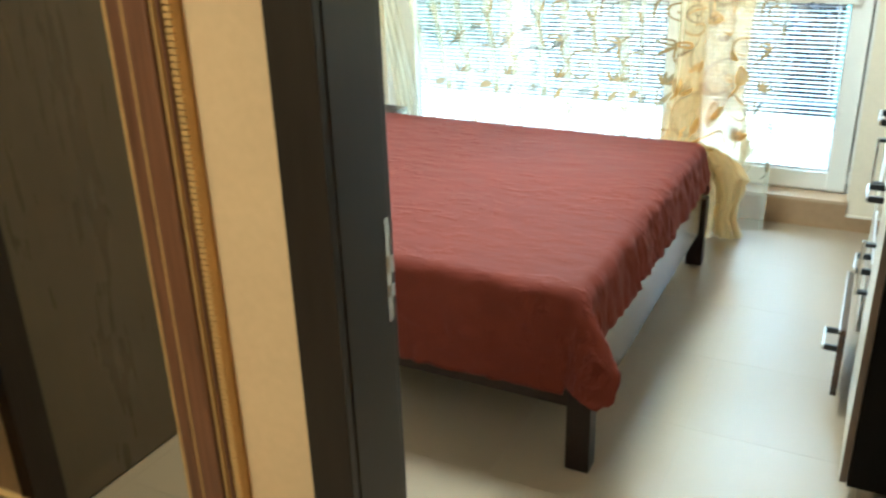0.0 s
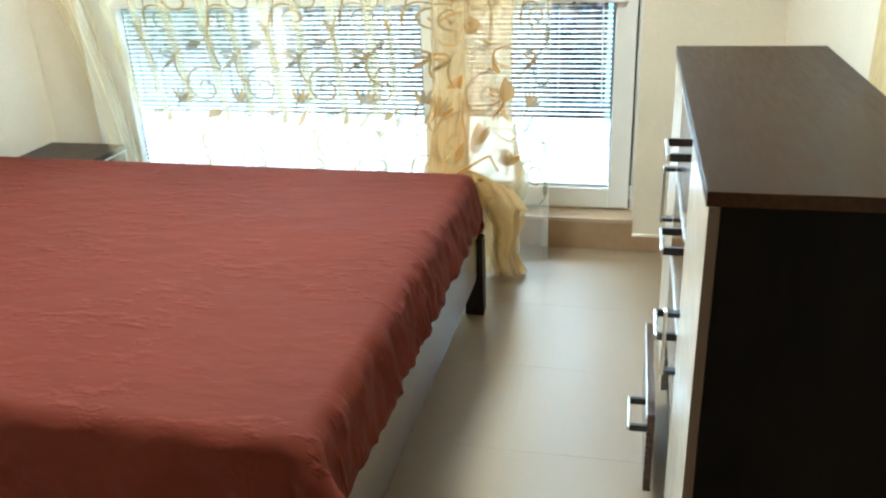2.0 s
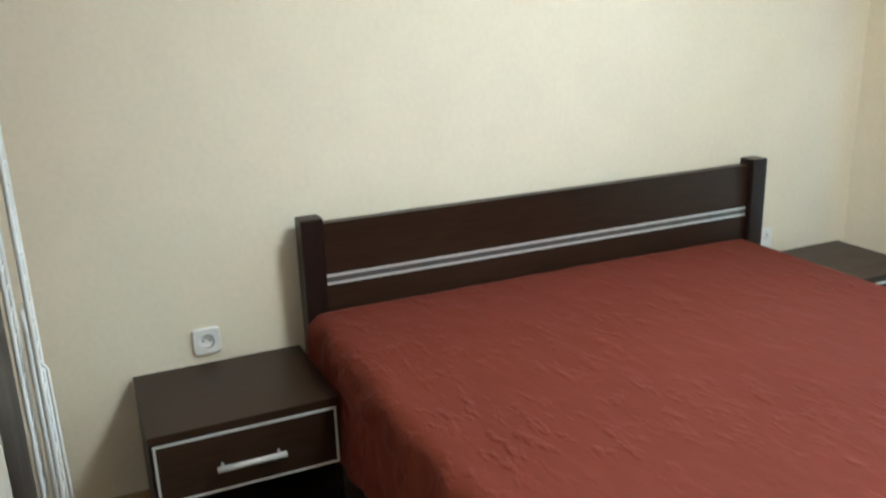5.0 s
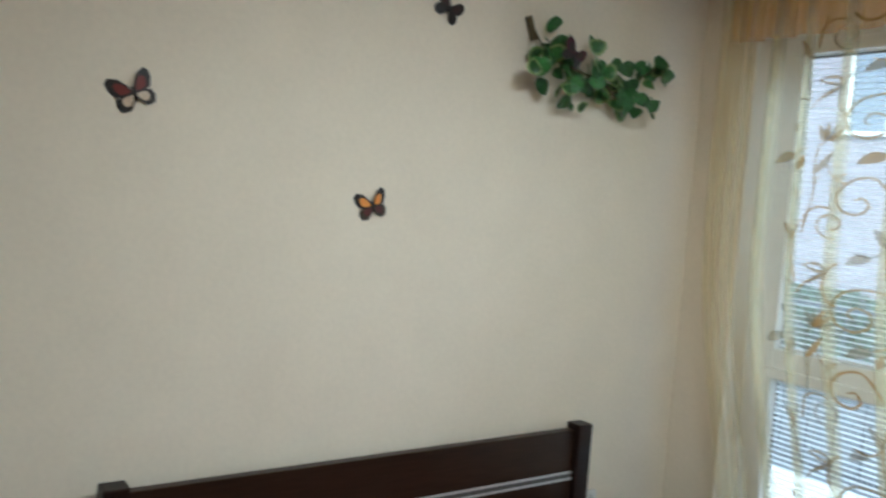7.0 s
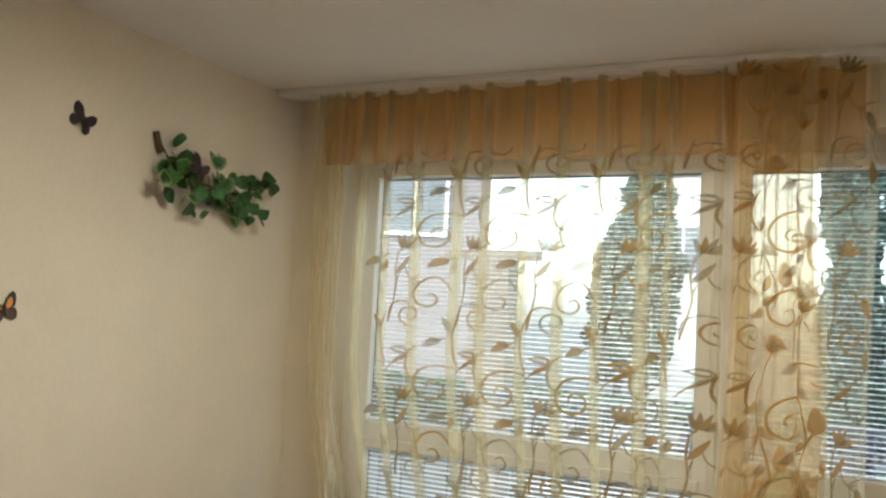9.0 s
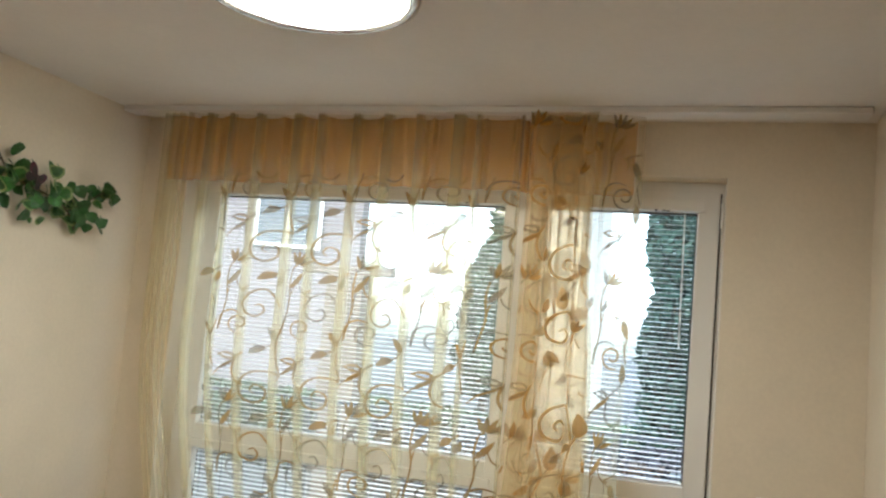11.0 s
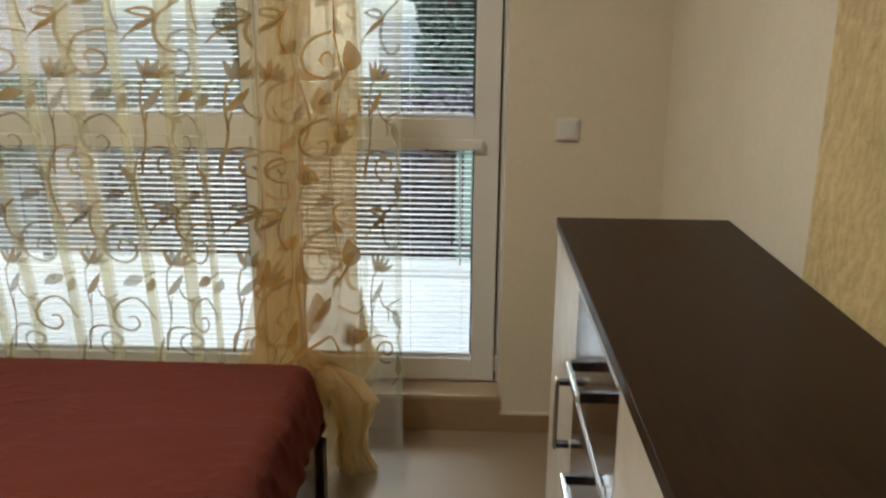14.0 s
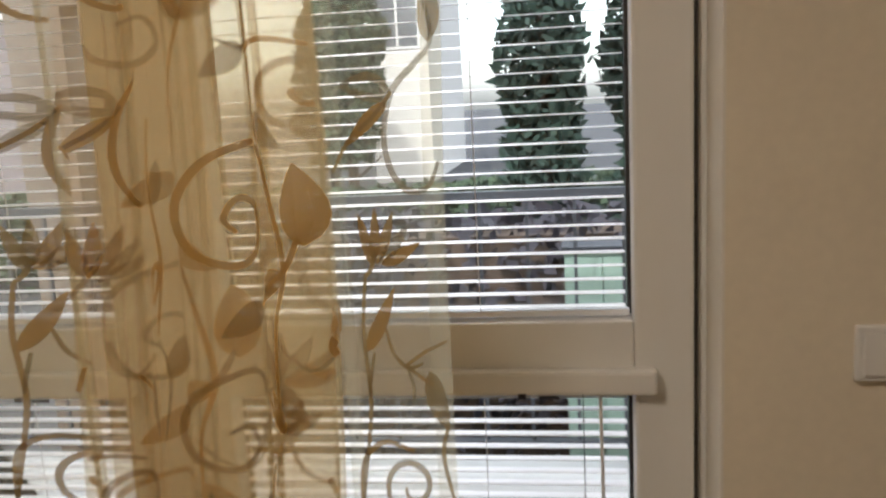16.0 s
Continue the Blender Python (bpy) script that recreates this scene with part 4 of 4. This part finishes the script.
def butterfly(name_label, at, size, roll, fore, hind, spot, lift=0.22):
    b = thing("butterfly_ornament", at, name_label, "wall ornament", "butterfly ornaments")
    b.rotation_euler = (radians(roll), 0, 0)
    b.scale = (size, size * 1.05, size * 0.88)
    bm = B()
    tube(bm, [(0.10, 0, -0.30), (0.13, 0, -0.05), (0.12, 0, 0.24)], [0.02, 0.045, 0.03], 8)
    part("body", bm, BLACKPL, b, smooth=True)
    for sg in (-1, 1):
        for nm, pts, m in (("forewing", [(0.0, 0.02), (0.10, 0.30), (0.30, 0.60), (0.55, 0.72), (0.68, 0.58), (0.66, 0.30), (0.54, 0.04), (0.22, -0.06)], fore),
                           ("hindwing", [(0.0, 0.0), (0.28, 0.02), (0.54, -0.04), (0.60, -0.28), (0.50, -0.52), (0.26, -0.54), (0.12, -0.36), (0.02, -0.16)], hind)):
            bm = B()
            wing_mesh(bm, [(sg * y, z) for y, z in pts], 0.012)
            bmesh.ops.rotate(bm, verts=bm.verts, cent=(0, 0, 0), matrix=Matrix.Rotation(sg * lift, 3, "Z"))
            bmesh.ops.translate(bm, verts=bm.verts, vec=(0.12, 0, 0))
            w = part(nm, bm, m, b)
            bm = B()
            cy, cz = sum(p[0] for p in pts) / 8, sum(p[1] for p in pts) / 8
            wing_mesh(bm, [(sg * (cy * 0.80 + (y - cy) * 0.60), cz * 0.80 + (z - cz) * 0.60) for y, z in pts], 0.006)
            bmesh.ops.rotate(bm, verts=bm.verts, cent=(0, 0, 0), matrix=Matrix.Rotation(sg * lift, 3, "Z"))
            bmesh.ops.translate(bm, verts=bm.verts, vec=(0.133, 0, 0))
            part("wing_marking", bm, spot[0] if nm == "forewing" else spot[1], w)
    return b


DARKW = mat("dark_wing", (0.018, 0.014, 0.012), 0.6, grain=0.3, scale=80)
REDW = mat("red_wing", (0.15, 0.022, 0.018), 0.6, grain=0.3, scale=80)
ORANGEW = mat("orange_wing", (0.75, 0.30, 0.05), 0.6, grain=0.2, scale=80)
PALEW = mat("pale_wing", (0.62, 0.52, 0.38), 0.6, grain=0.2, scale=80)
butterfly("red and black paper butterfly with pale patches", (XL + 0.002, 2.437, 1.818), 0.084, 26, DARKW, DARKW, (REDW, PALEW))
butterfly("dark brown paper butterfly on the bare wall", (XL + 0.002, 3.378, 2.197), 0.075, -28, DARKW, DARKW, (mat("brown_wing", (0.035, 0.014, 0.014), 0.6, grain=0.3, scale=80), DARKW))
butterfly("orange and black paper butterfly on the bare wall", (XL + 0.002, 3.150, 1.565), 0.078, 16, DARKW, mat("olive_wing", (0.05, 0.04, 0.025), 0.6, grain=0.3, scale=80), (ORANGEW, mat("plum_wing", (0.10, 0.025, 0.025), 0.6, grain=0.3, scale=80)))
butterfly("dark wine-red paper butterfly resting on the ivy", (XL + 0.135, 3.800, 2.105), 0.072, -30, mat("wine_wing", (0.055, 0.008, 0.018), 0.6, grain=0.3, scale=80), DARKW, (DARKW, DARKW))

ivy = thing("ivy_garland", (XL, 3.968, 2.045), "artificial green ivy spray pinned high on the wall", "artificial plant")
rng = random.Random(5)
spine = [(0.015, -0.265, 0.17), (0.04, -0.20, 0.06), (0.06, -0.08, 0.03), (0.07, 0.05, 0.0), (0.06, 0.14, -0.06), (0.04, 0.18, -0.10)]
bm = B()
tube(bm, spine, 0.004, 6)
tube(bm, [(0.06, 0.10, -0.03), (0.06, 0.20, 0.02), (0.05, 0.34, 0.10)], 0.003, 6)
tube(bm, [(0.012, -0.270, 0.185), (0.02, -0.245, 0.11)], 0.012, 6)
part("stem", bm, STEM, ivy, smooth=True)


def leaf_mesh(mats):
    bm = B()
    out = [(0, -0.5), (0.30, -0.46), (0.50, -0.20), (0.40, 0.10), (0.22, 0.34), (0.0, 0.56), (-0.22, 0.34), (-0.40, 0.10), (-0.50, -0.20), (-0.30, -0.46)]
    c = bm.verts.new((0.06, 0, -0.1))
    ring = [bm.verts.new((0.10 * abs(y) * 2 - 0.05 * z, y * 0.72, z * 0.72)) for y, z in out]
    rim = [bm.verts.new((0.10 * abs(y) * 2 - 0.05 * z - 0.02, y, z)) for y, z in out]
    for i in range(10):
        k = (i + 1) % 10
        f = bm.faces.new((c, ring[i], ring[k]))
        g = bm.faces.new((ring[i], rim[i], rim[k], ring[k]))
        g.material_index = 1
    me = bpy.data.meshes.new("leaf")
    bm.to_mesh(me)
    bm.free()
    for m in mats:
        me.materials.append(m)
    return me


tinted_by_object(LEAF, 0.45)
ivy_leaf = [leaf_mesh((LEAF, LEAFRIM)), leaf_mesh((LEAF, LEAF)), leaf_mesh((LEAF, LEAF))]
clumps = ((-0.20, 0.11, 0.025, 0.022, 5), (-0.22, 0.03, 0.040, 0.030, 11), (-0.30, 0.00, 0.018, 0.012, 3), (-0.11, 0.005, 0.040, 0.034, 12), (-0.06, 0.13, 0.030, 0.022, 4),
          (0.00, 0.02, 0.045, 0.040, 15), (0.10, 0.00, 0.045, 0.040, 14), (0.15, -0.07, 0.032, 0.034, 9), (0.30, 0.075, 0.034, 0.024, 10), (0.27, -0.04, 0.020, 0.030, 4), (-0.09, -0.085, 0.026, 0.008, 3))
n = 0
for cy, cz, sy, sz, count in clumps:
    for _ in range(count):
        lf = new("leaf", ivy_leaf[n % 3])
        lf.parent = ivy
        lf.location = (rng.uniform(0.03, 0.12), cy + rng.gauss(0, sy), cz + rng.gauss(0, sz))
        sc = rng.uniform(0.042, 0.070)
        lf.scale = (sc, sc, sc)
        lf.rotation_euler = (rng.uniform(-3.1, 3.1), rng.uniform(-0.7, 0.7), rng.uniform(-0.8, 0.8))
        n += 1

# ---- corner by the door: wardrobe and folded airer ----
wd = thing("wardrobe", (0, 0, 0), "shallow wardrobe with cream doors and a dark wenge end panel", "wardrobe")
part("carcass", box(B(), -2.32, -0.92, 1.517, 1.638, 0.05, 2.1, 0.002), WENGEV, wd)
for a, b in ((-1.925, -1.43), (-1.427, -0.925)):
    d = part("door", box(B(), a, b, 1.639, 1.658, 0.06, 2.09, 0.0015), CREAM, wd, "cream laminate door")
    bm = B()
    box(bm, a + 0.03, a + 0.045, 1.675, 1.682, 0.40, 0.56, 0.001)
    box(bm, a + 0.03, a + 0.045, 1.658, 1.675, 0.40, 0.41)
    box(bm, a + 0.03, a + 0.045, 1.658, 1.675, 0.55, 0.56)
    part("handle", bm, STEEL, d)
part("end_door", box(B(), -2.315, -1.928, 1.639, 1.658, 0.06, 2.09, 0.0015), WENGEV, wd, "wenge end panel")
part("plinth", box(B(), -2.30, -0.94, 1.53, 1.62, 0, 0.0495), WENGEV, wd)

ar = thing("clothes_airer", (-2.47, 1.665, 0), "folded white wire clothes airer leaning upright in the corner", "clothes airer")
for k, (dx, dy, h) in enumerate(((0.0, 0.035, 1.22), (0.05, 0.0, 1.12), (-0.05, 0.018, 0.72))):
    bm = B()
    w = 0.055
    loop = [(dx - w, dy, 0.02), (dx - w * 0.6, dy, 0.006), (dx + w * 0.6, dy, 0.006), (dx + w, dy, 0.02), (dx + w, dy, h - 0.05), (dx + w * 0.6, dy, h), (dx - w * 0.6, dy, h), (dx - w, dy, h - 0.05)]
    tube(bm, loop, 0.0062, 8, closed=True)
    fr = part("frame", bm, WIRE, ar, smooth=True)
    bm = B()
    z = 0.14
    while z < h - 0.08:
        tube(bm, [(dx - w, dy + 0.001, z), (dx + w, dy + 0.001, z)], 0.0022, 6)
        z += 0.055
    part("rungs", bm, WIRE, fr, "thin white wires", smooth=True)
bm = B()
tube(bm, [(0.045, 0.038, 0.62), (0.052, 0.052, 0.60), (0.052, 0.056, 0.15), (0.045, 0.045, 0.12)], 0.004, 8)
part("brace", bm, WIRE, ar, smooth=True)
for x in (-0.055, 0.05):
    bm = B()
    tube(bm, [(x, 0.018, 0.10), (x, 0.050, 0.10)], 0.011, 10)
    part("joint", bm, WIRE, ar, smooth=True)

# ---- hall: mirror and dark door opposite ----
mr = thing("wall_mirror", (-1.258, YN - 0.123, 1.15), "tall hall mirror in a ribbed brown and gilt frame", "mirror")
mw, mh = 0.455, 0.92
part("glass", box(B(), -mw + 0.12, mw - 0.12, -0.014, -0.010, -mh + 0.12, mh - 0.12), MIRROR, mr, "mirror glass")
for nm, o, i, d, m in (("gilt_slip", 0.125, 0.112, 0.022, GOLD), ("inner_moulding", 0.112, 0.082, 0.028, MOULD), ("gilt_line", 0.082, 0.072, 0.031, GOLD), ("moulding", 0.072, 0.028, 0.036, MOULD), ("gilt_line", 0.028, 0.020, 0.030, GOLD), ("outer_moulding", 0.020, 0.012, 0.027, MOULD)):
    a, c = mw - i, mh - i
    ai, ci = mw - o, mh - o
    ao, co = mw - i, mh - i
    bm = B()
    for q in ((-ao, -ai, -co, co), (ai, ao, -co, co), (-ai, ai, ci, co), (-ai, ai, -co, -ci)):
        box(bm, q[0], q[1], -d, -0.001, q[2], q[3], 0.006)
    part(nm, bm, m, mr)
strip = B()
for sx in (-1, 1):
    box(strip, sx * (mw - 0.006) - 0.0062, sx * (mw - 0.006) + 0.0062, -0.0165, -0.001, -mh, mh)
strip = part("beading", strip, GOLD, mr, "ribbed outer beading")
bead = part("bead", box(B(), -0.0065, 0.0065, -0.022, -0.0167, 0, 0.0072), GOLD, strip)
bead.location = (mw - 0.006, 0, -mh)
for k in range(1, 199):
    o = new("bead", bead.data)
    o.parent, o.location = strip, (mw - 0.006, 0, -mh + k * 0.0092)
bm = B()
for k in range(199):
    box(bm, -mw - 0.0005, -mw + 0.0125, -0.022, -0.0167, -mh + k * 0.0092, -mh + k * 0.0092 + 0.0072)
part("bead_row", bm, GOLD, mr, kind="stuff")
part("backing", box(B(), -mw + 0.013, mw - 0.013, -0.0095, -0.0005, -mh + 0.013, mh - 0.013), MOULD, mr)

BROWNDOOR = mat("brown_door_laminate", (0.095, 0.075, 0.048), 0.3, grain=0.10, scale=10, stretch=(4, 4, 0.5), spread=0.05)
hd = thing("door_2", (-1.75, 0.25, 0), "brown closed hall door with a steel lever handle", "door", kind="structure")
part("door_leaf", box(B(), 0.001, 0.041, 0, 0.82, 0.005, 2.02, 0.002), BROWNDOOR, hd)
bm = B()
tube(bm, [(0.041, 0.06, 1.0), (0.085, 0.06, 1.0), (0.088, 0.16, 1.0)], 0.008, 8)
part("door_handle", bm, STEEL, hd, "steel lever handle", smooth=True)
part("casing", box(B(), 0.001, 0.051, -0.09, -0.003, 0, 2.1, 0.002), DOORWOOD, hd)
part("casing", box(B(), 0.001, 0.051, 0.823, 0.91, 0, 2.1, 0.002), DOORWOOD, hd)

# ---- outside ----
TERRACE = mat("terrace_tile", (0.60, 0.585, 0.59), 0.55, grain=0.08, scale=8)
CURB = mat("white_render", (0.72, 0.71, 0.69), 0.8, grain=0.08, scale=6)
FACADE = mat("pink_render", (0.215, 0.185, 0.19), 0.9, grain=0.1, scale=3)
FACADE2 = mat("pale_render", (0.66, 0.64, 0.60), 0.9, grain=0.1, scale=3)
DARKGLASS = mat("far_window_glass", (0.13, 0.14, 0.16), 0.1, grain=0.2, scale=3)
RAILM = mat("dark_steel_paint", (0.04, 0.045, 0.055), 0.5, grain=0.2, scale=20)
TIMBER = mat("brown_timber", (0.15, 0.115, 0.09), 0.7, grain=0.3, scale=12, stretch=(4, 4, 0.6))
ASPHALT = mat("asphalt", (0.055, 0.057, 0.062), 0.9, grain=0.3, scale=12)
HEDGE = mat("hedge_leaf", (0.035, 0.060, 0.030), 0.8, grain=0.5, scale=6)
CYP = mat("cypress_leaf", (0.018, 0.045, 0.032), 0.85, grain=0.6, scale=7)
BARK = mat("bark", (0.08, 0.055, 0.04), 0.9, grain=0.4, scale=10)
part("ground", box(B(), -120, 120, 6.63, 260, -0.9, -0.6), ASPHALT, kind="structure", label="grey asphalt beyond the terrace")
part("terrace_slab", box(B(), -9, 6, YO, 6.62, -0.6, 0.005), GROUT, kind="structure", label="terrace slab with pale joints")
part("terrace_curb", box(B(), -9, 6, 6.40, 6.60, 0.005, 0.06, 0.004), CURB, kind="structure", label="low white terrace curb")
rl = thing("terrace_railing", (0, 6.50, 0), "dark steel terrace railing with thin upright bars", "railing")
for z in (0.16, 1.10):
    part("rail", box(B(), -9, 6, -0.02, 0.02, z, z + 0.03), RAILM, rl)
bar = box(B(), -0.006, 0.006, -0.006, 0.006, 0.19, 1.10)
first = part("bar", bar, RAILM, rl)
first.location = (-5.6, 0, 0)
k = 1
while -5.6 + 0.17 * k < 2.6:
    o = new("bar", first.data)
    o.parent, o.location = rl, (-5.6 + 0.17 * k, 0, 0)
    k += 1
for x in (-8.9, -5.7, -2.6, 0.6, 3.6, 5.9):
    part("post", box(B(), x - 0.02, x + 0.02, -0.02, 0.02, 0.0605, 1.10), RAILM, rl)

pg = thing("pergola", (-3.04, 8.0, -0.6), "brown timber post with a cross beam beyond the terrace", "pergola")
part("post", box(B(), -0.17, 0.17, -0.12, 0.12, 0.0, 2.68, 0.006), TIMBER, pg)
part("beam", box(B(), -0.45, 0.40, -0.06, 0.06, 2.681, 2.76, 0.006), TIMBER, pg)


def facade(name, x0, x1, y, z1, m, cols, rows_, label):
    b = thing(name, (x0, y, -0.6), label, "house")
    w, d = x1 - x0, 8
    part("wall", box(B(), 0, w, 0, d, 0, z1), m, b)
    part("roof", box(B(), -0.4, w + 0.4, -0.4, d + 0.4, z1, z1 + 0.3), TIMBER, b)
    for i in range(cols):
        for j in range(rows_):
            cx, cz = w * (i + 0.5) / cols, 3.55 + j * 2.9
            fr = B()
            for q in ((-0.62, -0.55, 0, 1.5), (0.55, 0.62, 0, 1.5), (-0.55, 0.55, 1.43, 1.5), (-0.55, 0.55, 0, 0.07), (-0.03, 0.03, 0.07, 1.43)):
                box(fr, cx + q[0], cx + q[1], -0.06, 0.0, cz + q[2], cz + q[3])
            wn_ = part("window", fr, CURB, b)
            for q in ((-0.55, -0.03), (0.03, 0.55)):
                part("pane", box(B(), cx + q[0], cx + q[1], -0.02, -0.003, cz + 0.07, cz + 1.43), DARKGLASS, wn_)
    return b


pink = facade("house", -17.0, -6.2, 15.5, 9.5, FACADE, 4, 2, "pink rendered three-storey house across the yard")
pink.location = (-6.2 - 10.8 * math.cos(radians(22)), 15.5 - 10.8 * math.sin(radians(22)), -0.6)
pink.rotation_euler = (0, 0, radians(22))
facade("house", -5.2, -3.6, 26.0, 8.5, FACADE2, 1, 2, "narrow pale rendered house farther off")

cabinet = thing("utility_cabinet", (-0.20, 6.72, -0.6), "pale green metal utility cabinet beyond the terrace railing", "cabinet")
PALEGREEN = mat("pale_green_paint", (0.27, 0.38, 0.31), 0.6, grain=0.1, scale=6)
part("body", box(B(), 0, 0.29, 0.012, 0.22, 0, 1.46, 0.004), PALEGREEN, cabinet)
for x in (0.004, 0.148):
    part("door", box(B(), x, x + 0.138, 0, 0.0115, 0.03, 1.44, 0.003), PALEGREEN, cabinet)
part("top", box(B(), -0.01, 0.30, -0.01, 0.23, 1.461, 1.48, 0.003), RAILM, cabinet)


def leafy(name, at, height, radius, power, n, size, material, label, cat, seed, trunk=0.4):
    """A trunk with limbs and a crown of many small tilted leaf clumps."""
    r = random.Random(seed)
    t = thing(name, at, label, cat)
    bm = B()
    tube(bm, [(0, 0, 0), (0.03, 0, height * 0.45), (0, 0.02, height * 0.92)], [radius * 0.12, radius * 0.08, 0.02], 8)
    for k in range(10):
        z = height * (0.15 + 0.07 * k)
        a = k * 2.4
        tube(bm, [(0, 0, z), (math.cos(a) * radius * 0.6, math.sin(a) * radius * 0.6, z + radius * 0.5)], [radius * 0.05, 0.01], 5)
    part("trunk", bm, BARK, t)
    bm = B()
    for _ in range(n):
        f = r.random() ** 0.8
        z = trunk + (height - trunk) * f
        rad = radius * (math.sin(math.pi * min(1, 0.12 + f * 0.88)) ** power) * (0.75 + 0.35 * noise.noise(Vector((z * 2.0, seed, 0))))
        a = r.uniform(0, math.tau)
        q = rad * r.random() ** 0.35 * (1 + 0.18 * noise.noise(Vector((a * 1.5, z * 1.6, seed))))
        c = Vector((math.cos(a) * q, math.sin(a) * q, z))
        u = Vector((r.gauss(0, 1), r.gauss(0, 1), r.gauss(0, 1) + 0.8)).normalized()
        v = u.cross(Vector((r.gauss(0, 1), r.gauss(0, 1), 0.1))).normalized()
        s = size * r.uniform(0.6, 1.4)
        bm.faces.new([bm.verts.new(c + p) for p in (-v * s * 0.35, u * s, v * s * 0.35, -u * s * 0.5)])
    part("crown", bm, material, t)
    return t


leafy("cypress", (-0.30, 8.5, -0.6), 7.5, 0.31, 0.22, 15000, 0.06, CYP, "tall dark green cypress beside the yard", "tree", 3)
leafy("cypress", (0.37, 8.9, -0.6), 7.0, 0.38, 0.28, 12000, 0.065, CYP, "dark green cypress with a wider crown", "tree", 8)
leafy("tree", (-3.6, 17.0, -0.6), 5.6, 0.85, 0.6, 7000, 0.12, HEDGE, "leafy green tree across the yard", "tree", 12, 1.2)
leafy("tree", (-5.0, 21.0, -0.6), 4.6, 1.0, 0.6, 7000, 0.14, HEDGE, "low rounded green tree far off", "tree", 14, 0.8)

r9 = random.Random(9)
bm = B()
for _ in range(16000):
    c = Vector((r9.uniform(-9, 6), 12.6 + r9.uniform(0, 1.1), -0.6 + 1.15 * r9.random() ** 0.6))
    c.z += 0.12 * noise.noise(c)
    u = Vector((r9.gauss(0, 1), r9.gauss(0, 1), r9.gauss(0, 1))).normalized()
    v = u.orthogonal()
    bm.faces.new([bm.verts.new(c + p) for p in (-v * 0.03, u * 0.08, v * 0.03, -u * 0.05)])
part("hedge", bm, HEDGE, label="long clipped dark green hedge", kind="stuff")

SHRUB = mat("dark_shrub_leaf", (0.018, 0.021, 0.030), 0.8, grain=0.6, scale=5, dark=[0.024, 0.017, 0.025])
part("hedge_core", box(B(), -2.35, 5.2, 7.15, 7.45, -0.6, 0.86), BARK, label="woody inside of the clipped hedge", kind="stuff")
bm = B()
for _ in range(16000):
    c = Vector((r9.uniform(-2.5, 5.4), 7.3 + r9.uniform(-0.27, 0.27), -0.6 + 1.56 * r9.random() ** 0.8))
    c.z += 0.05 * noise.noise(c * 2)
    u = Vector((r9.gauss(0, 1), r9.gauss(0, 1), r9.gauss(0, 1))).normalized()
    v = u.orthogonal()
    bm.faces.new([bm.verts.new(c + p) for p in (-v * 0.022, u * 0.05, v * 0.022, -u * 0.04)])
part("hedge", bm, SHRUB, label="low clipped dark purple-green hedge behind the railing", kind="stuff")

# ---- floor tiles ----
tinted_by_object(TILE, 0.025)


def tiles(owner, x_lo, x_hi, y_lo, y_hi, x_first, y_first, size, joint, top, thick, material, bev=0.0008):
    cache = {}
    y = y_first
    while y < y_hi:
        x = x_first
        while x < x_hi:
            a, b, c, d = max(x, x_lo), min(x + size, x_hi), max(y, y_lo), min(y + size, y_hi)
            if b - a > 0.02 and d - c > 0.02:
                key = (round(b - a, 3), round(d - c, 3))
                if key not in cache:
                    bm = box(B(), 0, b - a - joint, 0, d - c - joint, -thick, 0, bev)
                    me = bpy.data.meshes.new("tile")
                    bm.to_mesh(me)
                    bm.free()
                    me.materials.append(material)
                    cache[key] = me
                o = new("tile", cache[key])
                o.parent = owner
                o.location = (a, c, top)
            x += size
        y += size


tiles(bpy.data.objects["floor"], XL, XR, YN - 0.123, YW, -3.02, 0.90, 0.45, 0.0006, 0.0, 0.008, TILE, 0.0002)
tiles(bpy.data.objects["floor"], -1.75, 1.05, -2.4, YN - 0.123, -3.02, -2.70, 0.45, 0.0006, 0.0, 0.008, TILE, 0.0002)
tiles(bpy.data.objects["terrace_slab"], -6, 3, YO, 6.40, -6.0, YO, 0.45, 0.004, 0.012, 0.009, TERRACE)
